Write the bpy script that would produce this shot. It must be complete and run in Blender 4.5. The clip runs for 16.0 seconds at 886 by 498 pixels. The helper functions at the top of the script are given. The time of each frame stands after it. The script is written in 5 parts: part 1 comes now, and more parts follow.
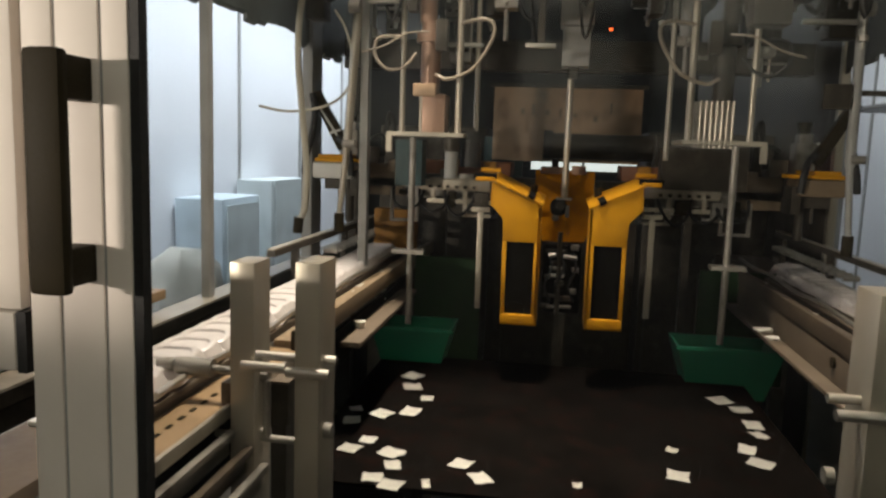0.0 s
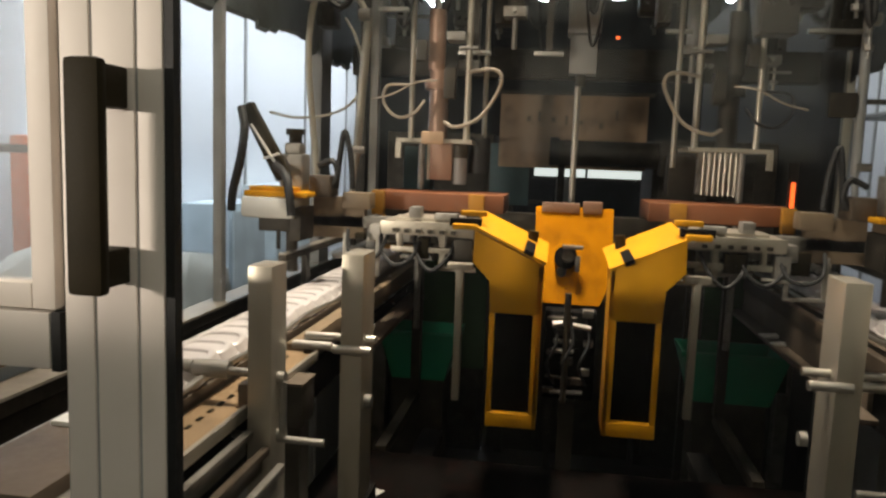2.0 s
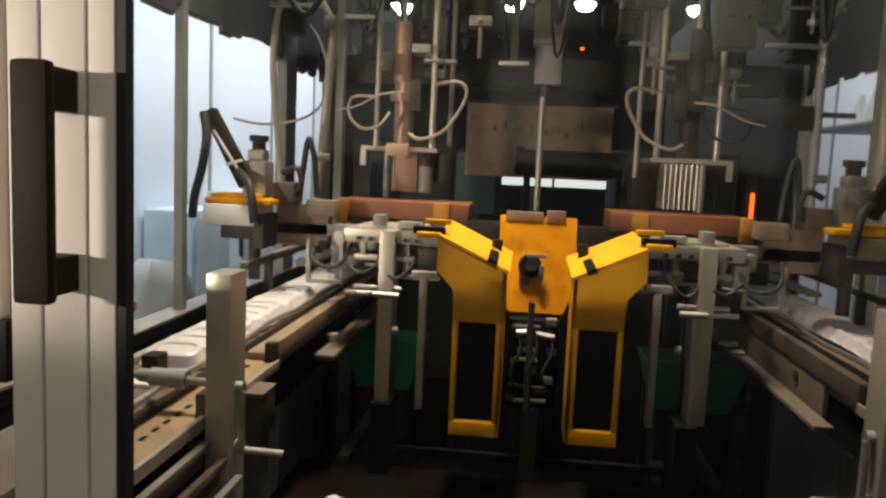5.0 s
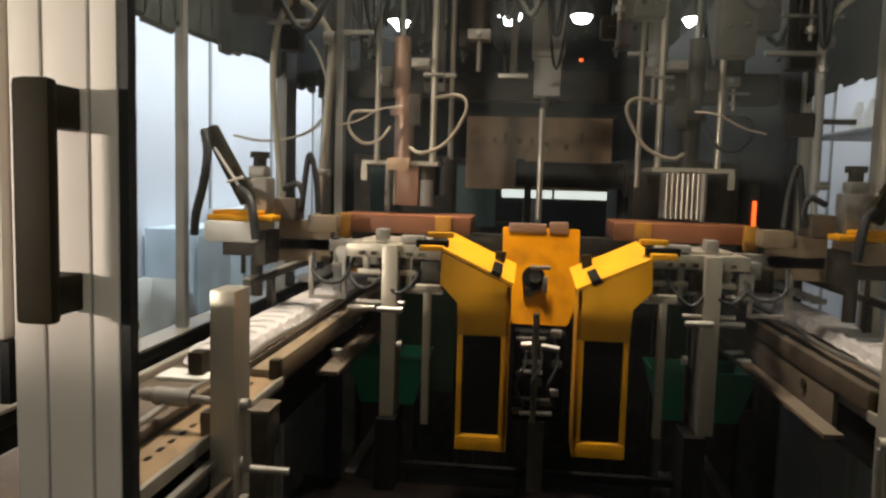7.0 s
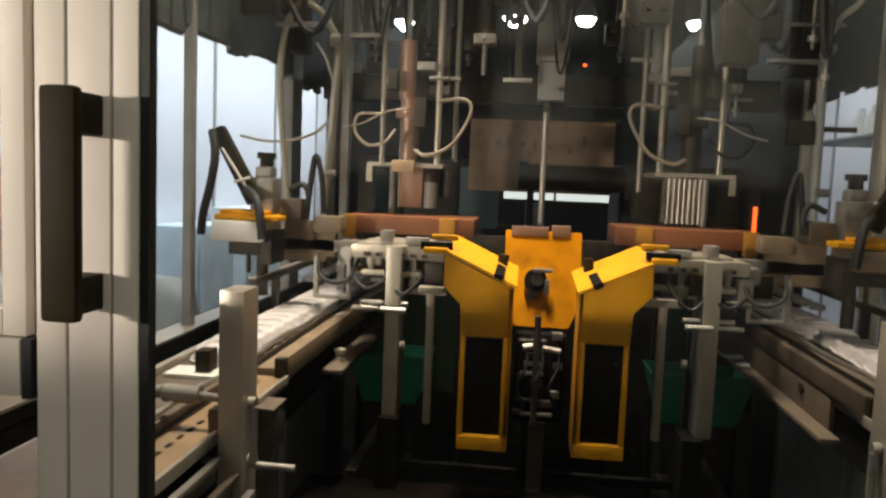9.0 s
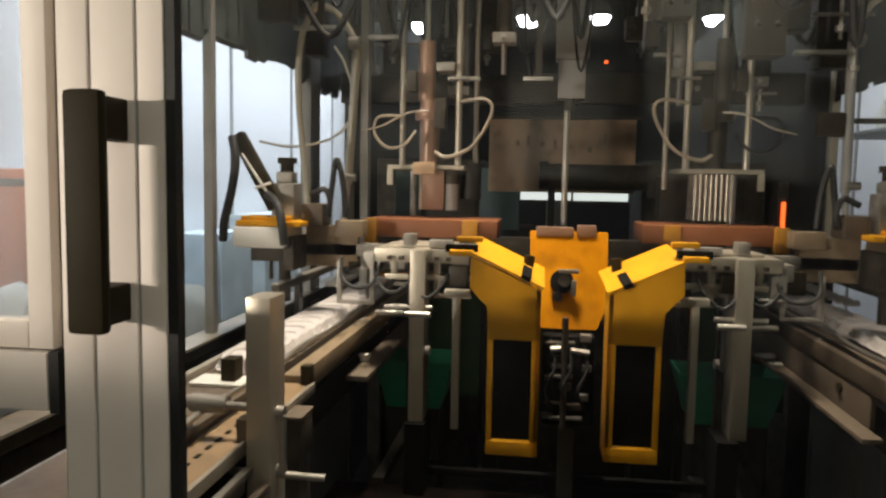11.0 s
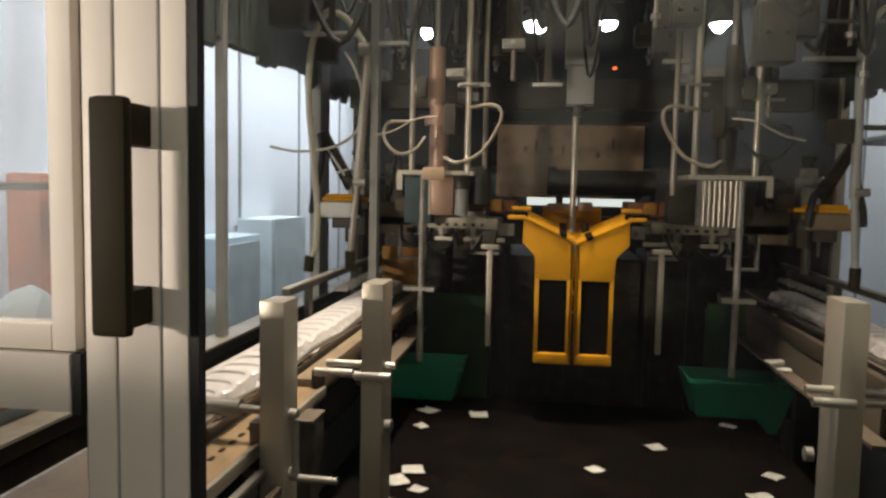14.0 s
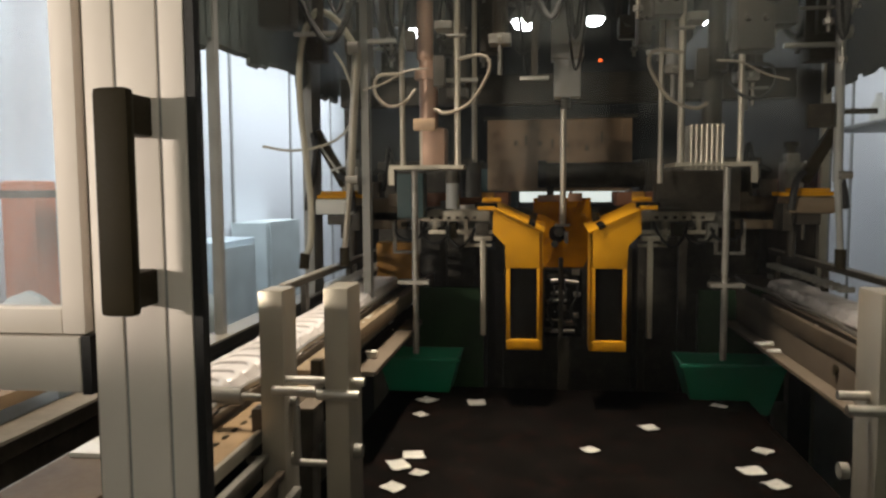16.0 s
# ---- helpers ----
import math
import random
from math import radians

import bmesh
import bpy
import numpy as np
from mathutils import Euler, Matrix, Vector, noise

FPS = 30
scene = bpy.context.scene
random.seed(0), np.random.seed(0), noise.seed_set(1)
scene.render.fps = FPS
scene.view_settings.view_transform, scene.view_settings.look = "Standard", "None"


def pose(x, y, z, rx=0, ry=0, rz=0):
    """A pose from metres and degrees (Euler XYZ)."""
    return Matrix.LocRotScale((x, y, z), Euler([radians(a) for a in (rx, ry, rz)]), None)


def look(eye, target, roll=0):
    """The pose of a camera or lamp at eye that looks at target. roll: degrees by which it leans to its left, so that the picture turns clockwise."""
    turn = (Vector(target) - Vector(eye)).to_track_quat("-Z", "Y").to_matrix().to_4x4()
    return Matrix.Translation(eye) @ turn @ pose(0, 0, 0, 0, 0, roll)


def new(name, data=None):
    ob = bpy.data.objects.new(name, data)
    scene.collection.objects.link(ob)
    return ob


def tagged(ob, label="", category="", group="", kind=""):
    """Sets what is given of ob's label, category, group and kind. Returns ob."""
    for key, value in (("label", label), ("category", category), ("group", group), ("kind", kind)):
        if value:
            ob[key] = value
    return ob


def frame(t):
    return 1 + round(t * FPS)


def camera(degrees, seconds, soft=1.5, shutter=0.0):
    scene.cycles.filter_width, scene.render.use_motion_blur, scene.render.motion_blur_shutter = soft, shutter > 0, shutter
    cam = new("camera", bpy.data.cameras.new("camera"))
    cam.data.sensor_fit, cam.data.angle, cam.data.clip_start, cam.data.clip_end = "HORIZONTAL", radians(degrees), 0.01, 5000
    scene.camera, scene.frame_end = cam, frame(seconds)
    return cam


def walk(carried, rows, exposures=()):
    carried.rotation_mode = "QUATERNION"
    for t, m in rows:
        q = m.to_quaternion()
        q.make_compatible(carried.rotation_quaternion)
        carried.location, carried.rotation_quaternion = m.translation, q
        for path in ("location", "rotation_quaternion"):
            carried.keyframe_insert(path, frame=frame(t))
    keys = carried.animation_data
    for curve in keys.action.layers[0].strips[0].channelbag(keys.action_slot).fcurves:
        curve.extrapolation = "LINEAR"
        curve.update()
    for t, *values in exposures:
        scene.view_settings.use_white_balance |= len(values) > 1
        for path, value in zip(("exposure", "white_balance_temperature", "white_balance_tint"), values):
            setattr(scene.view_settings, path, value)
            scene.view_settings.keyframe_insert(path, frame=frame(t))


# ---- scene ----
cam = camera(61.4, 16.0, soft=2.5)
PATH = [
    (0, (0.019, 0.001, 1.405), (-0.269, 1.963, 1.146), 1.9),
    (0.5, (0.002, 0.002, 1.402), (-0.28, 1.963, 1.127), 2.3),
    (1, (0.001, -0.004, 1.406), (-0.265, 1.963, 1.156), 2.4),
    (1.5, (0.002, -0.017, 1.408), (-0.281, 1.947, 1.158), 2.1),
    (2, (0.004, -0.023, 1.405), (-0.291, 1.94, 1.162), 2.1),
    (2.5, (0.002, -0.015, 1.404), (-0.292, 1.947, 1.153), 2.3),
    (3, (0.001, -0.011, 1.408), (-0.269, 1.961, 1.215), 2.3),
    (3.5, (0.005, -0.009, 1.408), (-0.227, 1.968, 1.205), 2.1),
    (6, (0.015, -0.024, 1.404), (-0.192, 1.954, 1.185), 2.7),
    (6.5, (0.016, -0.024, 1.407), (-0.182, 1.956, 1.207), 2.6),
    (7, (0.007, -0.013, 1.403), (-0.208, 1.967, 1.222), 1.6),
    (7.5, (0.022, -0.025, 1.407), (-0.172, 1.958, 1.228), 1.7),
    (8, (0.024, -0.027, 1.407), (-0.147, 1.959, 1.241), 1.6),
    (8.5, (0.018, -0.033, 1.41), (-0.18, 1.949, 1.233), 1.5),
    (9, (0.003, -0.037, 1.41), (-0.215, 1.943, 1.229), 2.3),
    (11.5, (-0.019, -0.006, 1.406), (-0.287, 1.969, 1.235), 0.9),
    (12, (-0.019, -0.004, 1.406), (-0.287, 1.971, 1.242), 1.0),
    (12.5, (-0.017, -0.007, 1.404), (-0.29, 1.967, 1.239), 1.1),
    (13, (-0.021, -0.01, 1.404), (-0.29, 1.965, 1.234), 1.1),
    (13.5, (-0.024, -0.017, 1.404), (-0.295, 1.958, 1.24), 1.2),
    (14, (-0.028, -0.022, 1.407), (-0.306, 1.952, 1.245), 1.2),
    (14.5, (-0.028, -0.014, 1.407), (-0.312, 1.959, 1.244), 1.3),
    (15, (-0.03, -0.022, 1.409), (-0.307, 1.953, 1.251), 1.4),
    (15.5, (-0.029, -0.029, 1.403), (-0.311, 1.945, 1.253), 1.0),
    (16, (-0.018, -0.059, 1.387), (-0.282, 1.917, 1.227), -0.4),
]
walk(cam, [(t, look(eye, target, roll)) for t, eye, target, roll in PATH],
     exposures=[(0.0, 0.0), (16.0, 0.0)])

# ---- world and lights ----
world = bpy.data.worlds.new("hall_world")
world.use_nodes = True
world.node_tree.nodes["Background"].inputs[0].default_value = (0.6, 0.52, 0.38, 1)
world.node_tree.nodes["Background"].inputs[1].default_value = 0.02
scene.world = world


def area_lamp(name, x, y, z, aim, sx, sy, power, colour, spread):
    data = bpy.data.lights.new(name, "AREA")
    data.shape, data.size, data.size_y = "RECTANGLE", sx, sy
    data.energy, data.color, data.spread = power, colour, radians(spread)
    ob = new(name, data)
    ob.matrix_world = look((x, y, z), aim)
    return ob


# hall tubes over the aisles beside the machine, then three added lamps out of view
area_lamp("aisle_light_left", -1.95, 5.65, 3.2, (-2.7, 5.65, 1.3), 8.6, 0.4, 114, (0.84, 0.91, 1.0), 110)
area_lamp("aisle_light_right", 2.15, 5.5, 3.2, (2.95, 5.5, 1.5), 5.0, 0.4, 21, (0.92, 0.95, 1.0), 100)
# added lamp over the bay, brightens the lids from above
area_lamp("bay_top_light", -0.25, 1.75, 4.0, (-0.1, 1.75, 1.2), 1.0, 0.2, 24, (1.0, 0.86, 0.70), 50)
# unseen key lamp, placed to match the handle shadow and the door's shadow line
area_lamp("rear_light", -2.66, -1.45, 1.587, (-0.35, 1.3, 1.24), 0.4, 0.07, 19, (1.0, 0.87, 0.73), 80)
# added fill: lights the back wall for bounce and a veil on the pane
area_lamp("hall_fill", 0.6, -2.3, 4.8, (0.2, -3.9, 2.4), 2.4, 0.4, 125, (1.0, 0.95, 0.78), 160)

# ---- materials ----
def material(name, colour, rough=0.5, metal=0.0, vary=0.25, scale=6.0, bump=0.15, grain=90.0, island=0.0,
             dirt=None, dirt_amount=0.0, stretch=(1, 1, 1), spec=0.5):
    m = bpy.data.materials.new(name)
    m.use_nodes = True
    nt = m.node_tree
    bsdf = nt.nodes["Principled BSDF"]
    coord = nt.nodes.new("ShaderNodeTexCoord")
    mapping = nt.nodes.new("ShaderNodeMapping")
    mapping.inputs["Scale"].default_value = stretch
    nt.links.new(coord.outputs["Object"], mapping.inputs["Vector"])
    big, fine = nt.nodes.new("ShaderNodeTexNoise"), nt.nodes.new("ShaderNodeTexNoise")
    big.inputs["Scale"].default_value, fine.inputs["Scale"].default_value = scale, grain
    big.inputs["Detail"].default_value, fine.inputs["Detail"].default_value = 5, 3
    for n in (big, fine):
        nt.links.new(mapping.outputs[0], n.inputs["Vector"])
    ramp = nt.nodes.new("ShaderNodeValToRGB")
    lo = [c * (1 - vary) for c in colour]
    hi = [min(1, c * (1 + vary * 0.7)) for c in colour]
    ramp.color_ramp.elements[0].color, ramp.color_ramp.elements[1].color = (*lo, 1), (*hi, 1)
    ramp.color_ramp.elements[0].position, ramp.color_ramp.elements[1].position = 0.3, 0.7
    nt.links.new(big.outputs["Fac"], ramp.inputs[0])
    out = ramp.outputs[0]
    if dirt:
        spots = nt.nodes.new("ShaderNodeTexNoise")
        spots.inputs["Scale"].default_value, spots.inputs["Detail"].default_value = scale * 3.1, 8
        nt.links.new(mapping.outputs[0], spots.inputs["Vector"])
        step = nt.nodes.new("ShaderNodeMapRange")
        step.inputs["From Min"].default_value, step.inputs["From Max"].default_value = 0.5, 0.72
        step.inputs["To Max"].default_value = dirt_amount
        nt.links.new(spots.outputs["Fac"], step.inputs["Value"])
        mix = nt.nodes.new("ShaderNodeMix")
        mix.data_type = "RGBA"
        nt.links.new(step.outputs[0], mix.inputs["Factor"])
        nt.links.new(out, mix.inputs["A"])
        mix.inputs["B"].default_value = (*dirt, 1)
        out = mix.outputs["Result"]
    if island:
        info = nt.nodes.new("ShaderNodeObjectInfo")
        hsv = nt.nodes.new("ShaderNodeHueSaturation")
        rng = nt.nodes.new("ShaderNodeMapRange")
        rng.inputs["To Min"].default_value, rng.inputs["To Max"].default_value = 1 - island, 1 + island
        nt.links.new(info.outputs["Random"], rng.inputs["Value"])
        nt.links.new(rng.outputs[0], hsv.inputs["Value"])
        nt.links.new(out, hsv.inputs["Color"])
        out = hsv.outputs[0]
    nt.links.new(out, bsdf.inputs["Base Color"])
    rr = nt.nodes.new("ShaderNodeMapRange")
    rr.inputs["To Min"].default_value, rr.inputs["To Max"].default_value = max(0.03, rough - 0.15), min(1, rough + 0.15)
    nt.links.new(fine.outputs["Fac"], rr.inputs["Value"])
    nt.links.new(rr.outputs[0], bsdf.inputs["Roughness"])
    bsdf.inputs["Metallic"].default_value = metal
    bsdf.inputs["Specular IOR Level"].default_value = spec
    if bump:
        b = nt.nodes.new("ShaderNodeBump")
        b.inputs["Strength"].default_value, b.inputs["Distance"].default_value = bump, 0.002
        nt.links.new(fine.outputs["Fac"], b.inputs["Height"])
        nt.links.new(b.outputs[0], bsdf.inputs["Normal"])
    return m


def clear_pane(name, gloss, tint, dust=0.0, stretch=(7, 7, 3)):
    m = bpy.data.materials.new(name)
    m.use_nodes = True
    nt = m.node_tree
    nt.nodes.remove(nt.nodes["Principled BSDF"])
    clear, shine, mix = (nt.nodes.new(k) for k in ("ShaderNodeBsdfTransparent", "ShaderNodeBsdfGlossy", "ShaderNodeMixShader"))
    clear.inputs[0].default_value = (*tint, 1)
    shine.inputs["Roughness"].default_value = 0.05
    fres = nt.nodes.new("ShaderNodeFresnel")
    fres.inputs[0].default_value = gloss
    nt.links.new(fres.outputs[0], mix.inputs[0])
    nt.links.new(clear.outputs[0], mix.inputs[1])
    nt.links.new(shine.outputs[0], mix.inputs[2])
    out = mix
    if dust:
        film, add = nt.nodes.new("ShaderNodeBsdfDiffuse"), nt.nodes.new("ShaderNodeMixShader")
        film.inputs[0].default_value = (0.6, 0.62, 0.65, 1)
        tex, rng = nt.nodes.new("ShaderNodeTexNoise"), nt.nodes.new("ShaderNodeMapRange")
        tex.inputs["Scale"].default_value, tex.inputs["Detail"].default_value = 1, 8
        coord, mapping = nt.nodes.new("ShaderNodeTexCoord"), nt.nodes.new("ShaderNodeMapping")
        mapping.inputs["Scale"].default_value = stretch
        nt.links.new(coord.outputs["Object"], mapping.inputs["Vector"])
        nt.links.new(mapping.outputs[0], tex.inputs["Vector"])
        rng.inputs["From Min"].default_value, rng.inputs["From Max"].default_value = 0.35, 0.8
        rng.inputs["To Max"].default_value = dust
        nt.links.new(tex.outputs["Fac"], rng.inputs["Value"])
        nt.links.new(rng.outputs[0], add.inputs[0])
        nt.links.new(mix.outputs[0], add.inputs[1])
        nt.links.new(film.outputs[0], add.inputs[2])
        out = add
    nt.links.new(out.outputs[0], nt.nodes["Material Output"].inputs[0])
    return m


def glowing(name, colour, strength):
    m = bpy.data.materials.new(name)
    m.use_nodes = True
    b = m.node_tree.nodes["Principled BSDF"]
    b.inputs["Base Color"].default_value = (*colour, 1)
    b.inputs["Emission Color"].default_value = (*colour, 1)
    b.inputs["Emission Strength"].default_value = strength
    return m


CREAM = material("cream_aluminium", (0.80, 0.726, 0.655), 0.5, 0.0, 0.05, 3, 0.015, 160, dirt=(0.55, 0.49, 0.38), dirt_amount=0.15)
ALU = material("brushed_aluminium", (0.47, 0.425, 0.35), 0.38, 0.55, 0.12, 8, 0.1, 220, dirt=(0.25, 0.22, 0.17), dirt_amount=0.4, stretch=(1, 1, 0.2))
DULL = material("dull_steel", (0.33, 0.31, 0.28), 0.5, 0.6, 0.3, 9, 0.15, 150, dirt=(0.10, 0.08, 0.06), dirt_amount=0.6)
CHROME = material("chrome_rod", (0.58, 0.55, 0.50), 0.42, 1.0, 0.08, 10, 0.03, 200)
DARK = material("dark_machine_steel", (0.043, 0.036, 0.026), 0.55, 0.2, 0.4, 7, 0.2, 120, dirt=(0.12, 0.10, 0.08), dirt_amount=0.4)
BLACK = material("black_plastic", (0.023, 0.017, 0.007), 0.6, 0.0, 0.2, 12, 0.02, 300, spec=0.15)
RUBBER = material("black_rubber", (0.014, 0.014, 0.014), 0.6, 0.0, 0.3, 12, 0.1, 200)
# grey-green rubber, lightened to hold the haze beside the left window
APRON = material("haze_paled_rubber_sheet", (0.13, 0.16, 0.16), 0.5, 0.0, 0.35, 5, 0.1, 80, dirt=(0.05, 0.06, 0.06), dirt_amount=0.6)
# matt black parts, and the shade painted into recesses and undersides
PITCH = material("matt_and_shade_black", (0.006, 0.0055, 0.005), 0.95, 0.0, 0.3, 12, 0.1, 200, spec=0.1)
YELLOW = material("yellow_paint", (0.62, 0.285, 0.003), 0.62, 0.0, 0.10, 7, 0.08, 130, dirt=(0.40, 0.17, 0.006), dirt_amount=0.45, spec=0.25)
OCHRE = material("dirty_ochre_paint", (0.38, 0.17, 0.012), 0.6, 0.0, 0.3, 9, 0.1, 120, dirt=(0.12, 0.06, 0.02), dirt_amount=0.6)
# amber lowered in colour and sheen to imitate shade on the centre plate
AMBER = material("shade_dulled_amber_paint", (0.44, 0.165, 0.002), 0.85, 0.0, 0.2, 6, 0.08, 120, dirt=(0.14, 0.05, 0.004), dirt_amount=0.5, spec=0.03)
ORANGE = material("orange_paint", (0.20, 0.068, 0.024), 0.5, 0.0, 0.25, 8, 0.1, 120, dirt=(0.2, 0.08, 0.04), dirt_amount=0.6)
BRASS = material("worn_tan_plastic", (0.24, 0.175, 0.11), 0.5, 0.0, 0.25, 9, 0.1, 110, dirt=(0.16, 0.11, 0.06), dirt_amount=0.6)
TAN = material("tan_laminate", (0.32, 0.215, 0.12), 0.45, 0.0, 0.2, 9, 0.1, 110, dirt=(0.20, 0.13, 0.07), dirt_amount=0.6)
# dark brown for small parts, and shaded twin of BRASS on the right conveyor
BROWNSHADE = material("brown_plastic_and_shade", (0.085, 0.062, 0.042), 0.5, 0.0, 0.3, 9, 0.1, 110, dirt=(0.03, 0.022, 0.015), dirt_amount=0.6)
BROWN = material("brown_panel_paint", (0.52, 0.345, 0.21), 0.5, 0.0, 0.2, 4, 0.1, 90, dirt=(0.1, 0.07, 0.05), dirt_amount=0.5)
PINK = material("copper_brown_sleeve", (0.34, 0.21, 0.15), 0.4, 0.4, 0.25, 8, 0.1, 120)
WHITEP = material("white_plastic", (0.72, 0.71, 0.66), 0.45, 0.0, 0.08, 6, 0.06, 150, dirt=(0.4, 0.37, 0.3), dirt_amount=0.35)
FLAKE = material("white_plastic_scrap", (0.78, 0.76, 0.70), 0.5, 0.0, 0.1, 20, 0.1, 200, island=0.12)
HOSE = material("cloudy_hose", (0.52, 0.48, 0.38), 0.4, 0.0, 0.15, 12, 0.05, 150)
OLDHOSE = material("grimy_cloudy_hose", (0.33, 0.28, 0.22), 0.4, 0.0, 0.25, 12, 0.05, 150)
GREEN = material("green_tub_plastic", (0.022, 0.31, 0.175), 0.45, 0.0, 0.2, 6, 0.08, 120)
GREENDARK = material("green_guard", (0.018, 0.06, 0.018), 0.8, 0.0, 0.3, 5, 0.1, 100)
FLOOR = material("oily_dark_floor", (0.05, 0.043, 0.035), 0.5, 0.0, 0.5, 3, 0.3, 40, dirt=(0.05, 0.02, 0.012), dirt_amount=0.5)
# oily tray; base lowered to near-black to hold the shade under the bay
TRAY = material("oily_tray_in_shade", (0.0032, 0.0024, 0.002), 0.95, 0.0, 0.5, 6, 0.3, 60, dirt=(0.011, 0.004, 0.0028), dirt_amount=0.5, spec=0.04)
WALLW = material("white_wall_panel", (0.78, 0.79, 0.82), 0.6, 0.0, 0.05, 1.2, 0.05, 30)
# pale grey so the unseen back wall and ceiling bounce fill light
WALLG = material("grey_hall_wall", (0.58, 0.58, 0.55), 0.8, 0.0, 0.15, 1.5, 0.1, 20)
# near-black: the unlit depth of the hall is put into this colour
WALLD = material("gloom_dark_wall", (0.013, 0.015, 0.016), 0.8, 0.0, 0.4, 1.5, 0.1, 20)
BLUE = material("blue_paint", (0.57, 0.66, 0.71), 0.5, 0.0, 0.2, 4, 0.05, 60)
TEAL = material("teal_paint", (0.62, 0.68, 0.68), 0.5, 0.0, 0.2, 4, 0.05, 60)
DTEAL = material("dull_teal_paint", (0.07, 0.13, 0.14), 0.5, 0.0, 0.25, 5, 0.06, 100)
REDORANGE = material("orange_red_paint", (0.75, 0.20, 0.08), 0.5, 0.0, 0.15, 4, 0.05, 60)
BAG = material("white_film_bag", (0.68, 0.67, 0.60), 0.4, 0.0, 0.15, 10, 0.5, 30)
BELT = material("worn_belt", (0.13, 0.098, 0.07), 0.62, 0.0, 0.25, 8, 0.15, 90, dirt=(0.12, 0.09, 0.06), dirt_amount=0.5)
GREY = material("grey_paint", (0.34, 0.34, 0.33), 0.5, 0.0, 0.12, 5, 0.06, 100, dirt=(0.15, 0.14, 0.12), dirt_amount=0.4)
PANE = clear_pane("safety_pane", 1.5, (0.95, 0.96, 0.95), 0.012)
SMEARED = clear_pane("smeared_pane", 1.5, (0.93, 0.95, 0.95), 0.36, (9, 9, 0.9))
LAMP = glowing("lamp_glow", (0.85, 0.93, 1.0), 40)
STRIP = glowing("daylight_strip", (0.9, 0.95, 0.9), 0.9)
RED = glowing("red_indicator", (1.0, 0.12, 0.02), 2.5)


def cloudy(name):
    m = material(name, (0.68, 0.635, 0.62), 0.3, 0.0, 0.05, 20, 0.05, 150, island=0.08)
    m.node_tree.nodes["Principled BSDF"].inputs["Transmission Weight"].default_value = 0.1
    return m


JAR = cloudy("cloudy_clear_plastic")

# ---- building helpers ----
C = 0.055          # the machine's middle line
AT = {}            # where each thing's origin stands


def box(bm, x0, x1, y0, y1, z0, z1, bevel=0.0):
    vs = [bm.verts.new((x, y, z)) for x in (x0, x1) for y in (y0, y1) for z in (z0, z1)]
    fs = [bm.faces.new([vs[i] for i in q]) for q in ((0, 1, 3, 2), (4, 6, 7, 5), (0, 4, 5, 1), (2, 3, 7, 6), (0, 2, 6, 4), (1, 5, 7, 3))]
    if bevel:
        es = {e for f in fs for e in f.edges}
        bmesh.ops.bevel(bm, geom=list(es), offset=bevel, segments=2, affect="EDGES", profile=0.6)
    return bm


def boxes(*rows, bevel=0.0):
    bm = bmesh.new()
    for r in rows:
        box(bm, *r, bevel=bevel)
    return bm


def rod(bm, a, b, r, seg=14, r2=None):
    a, b = Vector(a), Vector(b)
    turn = (b - a).to_track_quat("Z", "Y").to_matrix().to_4x4()
    bmesh.ops.create_cone(bm, cap_ends=True, segments=seg, radius1=r, radius2=r if r2 is None else r2, depth=(b - a).length,
                          matrix=Matrix.Translation((a + b) / 2) @ turn)
    return bm


def rods(*rows, seg=14):
    bm = bmesh.new()
    for a, b, r in rows:
        rod(bm, a, b, r, seg)
    return bm


def spline(points, n=7):
    p = [Vector(q) for q in points]
    p = [2 * p[0] - p[1]] + p + [2 * p[-1] - p[-2]]
    out = []
    for i in range(1, len(p) - 2):
        for k in range(n):
            u = k / n
            out.append(0.5 * (2 * p[i] + (p[i + 1] - p[i - 1]) * u + (2 * p[i - 1] - 5 * p[i] + 4 * p[i + 1] - p[i + 2]) * u * u
                              + (3 * p[i] - p[i - 1] - 3 * p[i + 1] + p[i + 2]) * u ** 3))
    out.append(p[-2])
    return out


def tube(bm, points, r, seg=9, ridge=0.0):
    line = spline(points)
    rings = []
    side = Vector((0.31, 0.87, 0.38))
    for i, q in enumerate(line):
        ahead = (line[min(i + 1, len(line) - 1)] - line[max(i - 1, 0)]).normalized()
        u = ahead.cross(side)
        u = u.normalized() if u.length > 1e-4 else ahead.orthogonal().normalized()
        v = ahead.cross(u)
        rr = r * (1 + ridge * (i % 2))
        rings.append([bm.verts.new(q + rr * (math.cos(2 * math.pi * k / seg) * u + math.sin(2 * math.pi * k / seg) * v)) for k in range(seg)])
    for a, b in zip(rings, rings[1:]):
        for k in range(seg):
            bm.faces.new((a[k], a[(k + 1) % seg], b[(k + 1) % seg], b[k]))
    bm.faces.new(rings[0])
    bm.faces.new(rings[-1])
    return bm


def tubes(*rows, seg=9):
    bm = bmesh.new()
    for pts, r in rows:
        tube(bm, pts, r, seg)
    return bm


def prism(bm, poly, y0, y1, bevel=0.0):
    """A plate cut out of the xz plane, from y0 to y1."""
    a = [bm.verts.new((x, y0, z)) for x, z in poly]
    b = [bm.verts.new((x, y1, z)) for x, z in poly]
    fs = [bm.faces.new(a), bm.faces.new(b)]
    n = len(poly)
    fs += [bm.faces.new((a[i], a[(i + 1) % n], b[(i + 1) % n], b[i])) for i in range(n)]
    if bevel:
        bmesh.ops.bevel(bm, geom=list({e for f in fs for e in f.edges}), offset=bevel, segments=2, affect="EDGES", profile=0.6)
    return bm


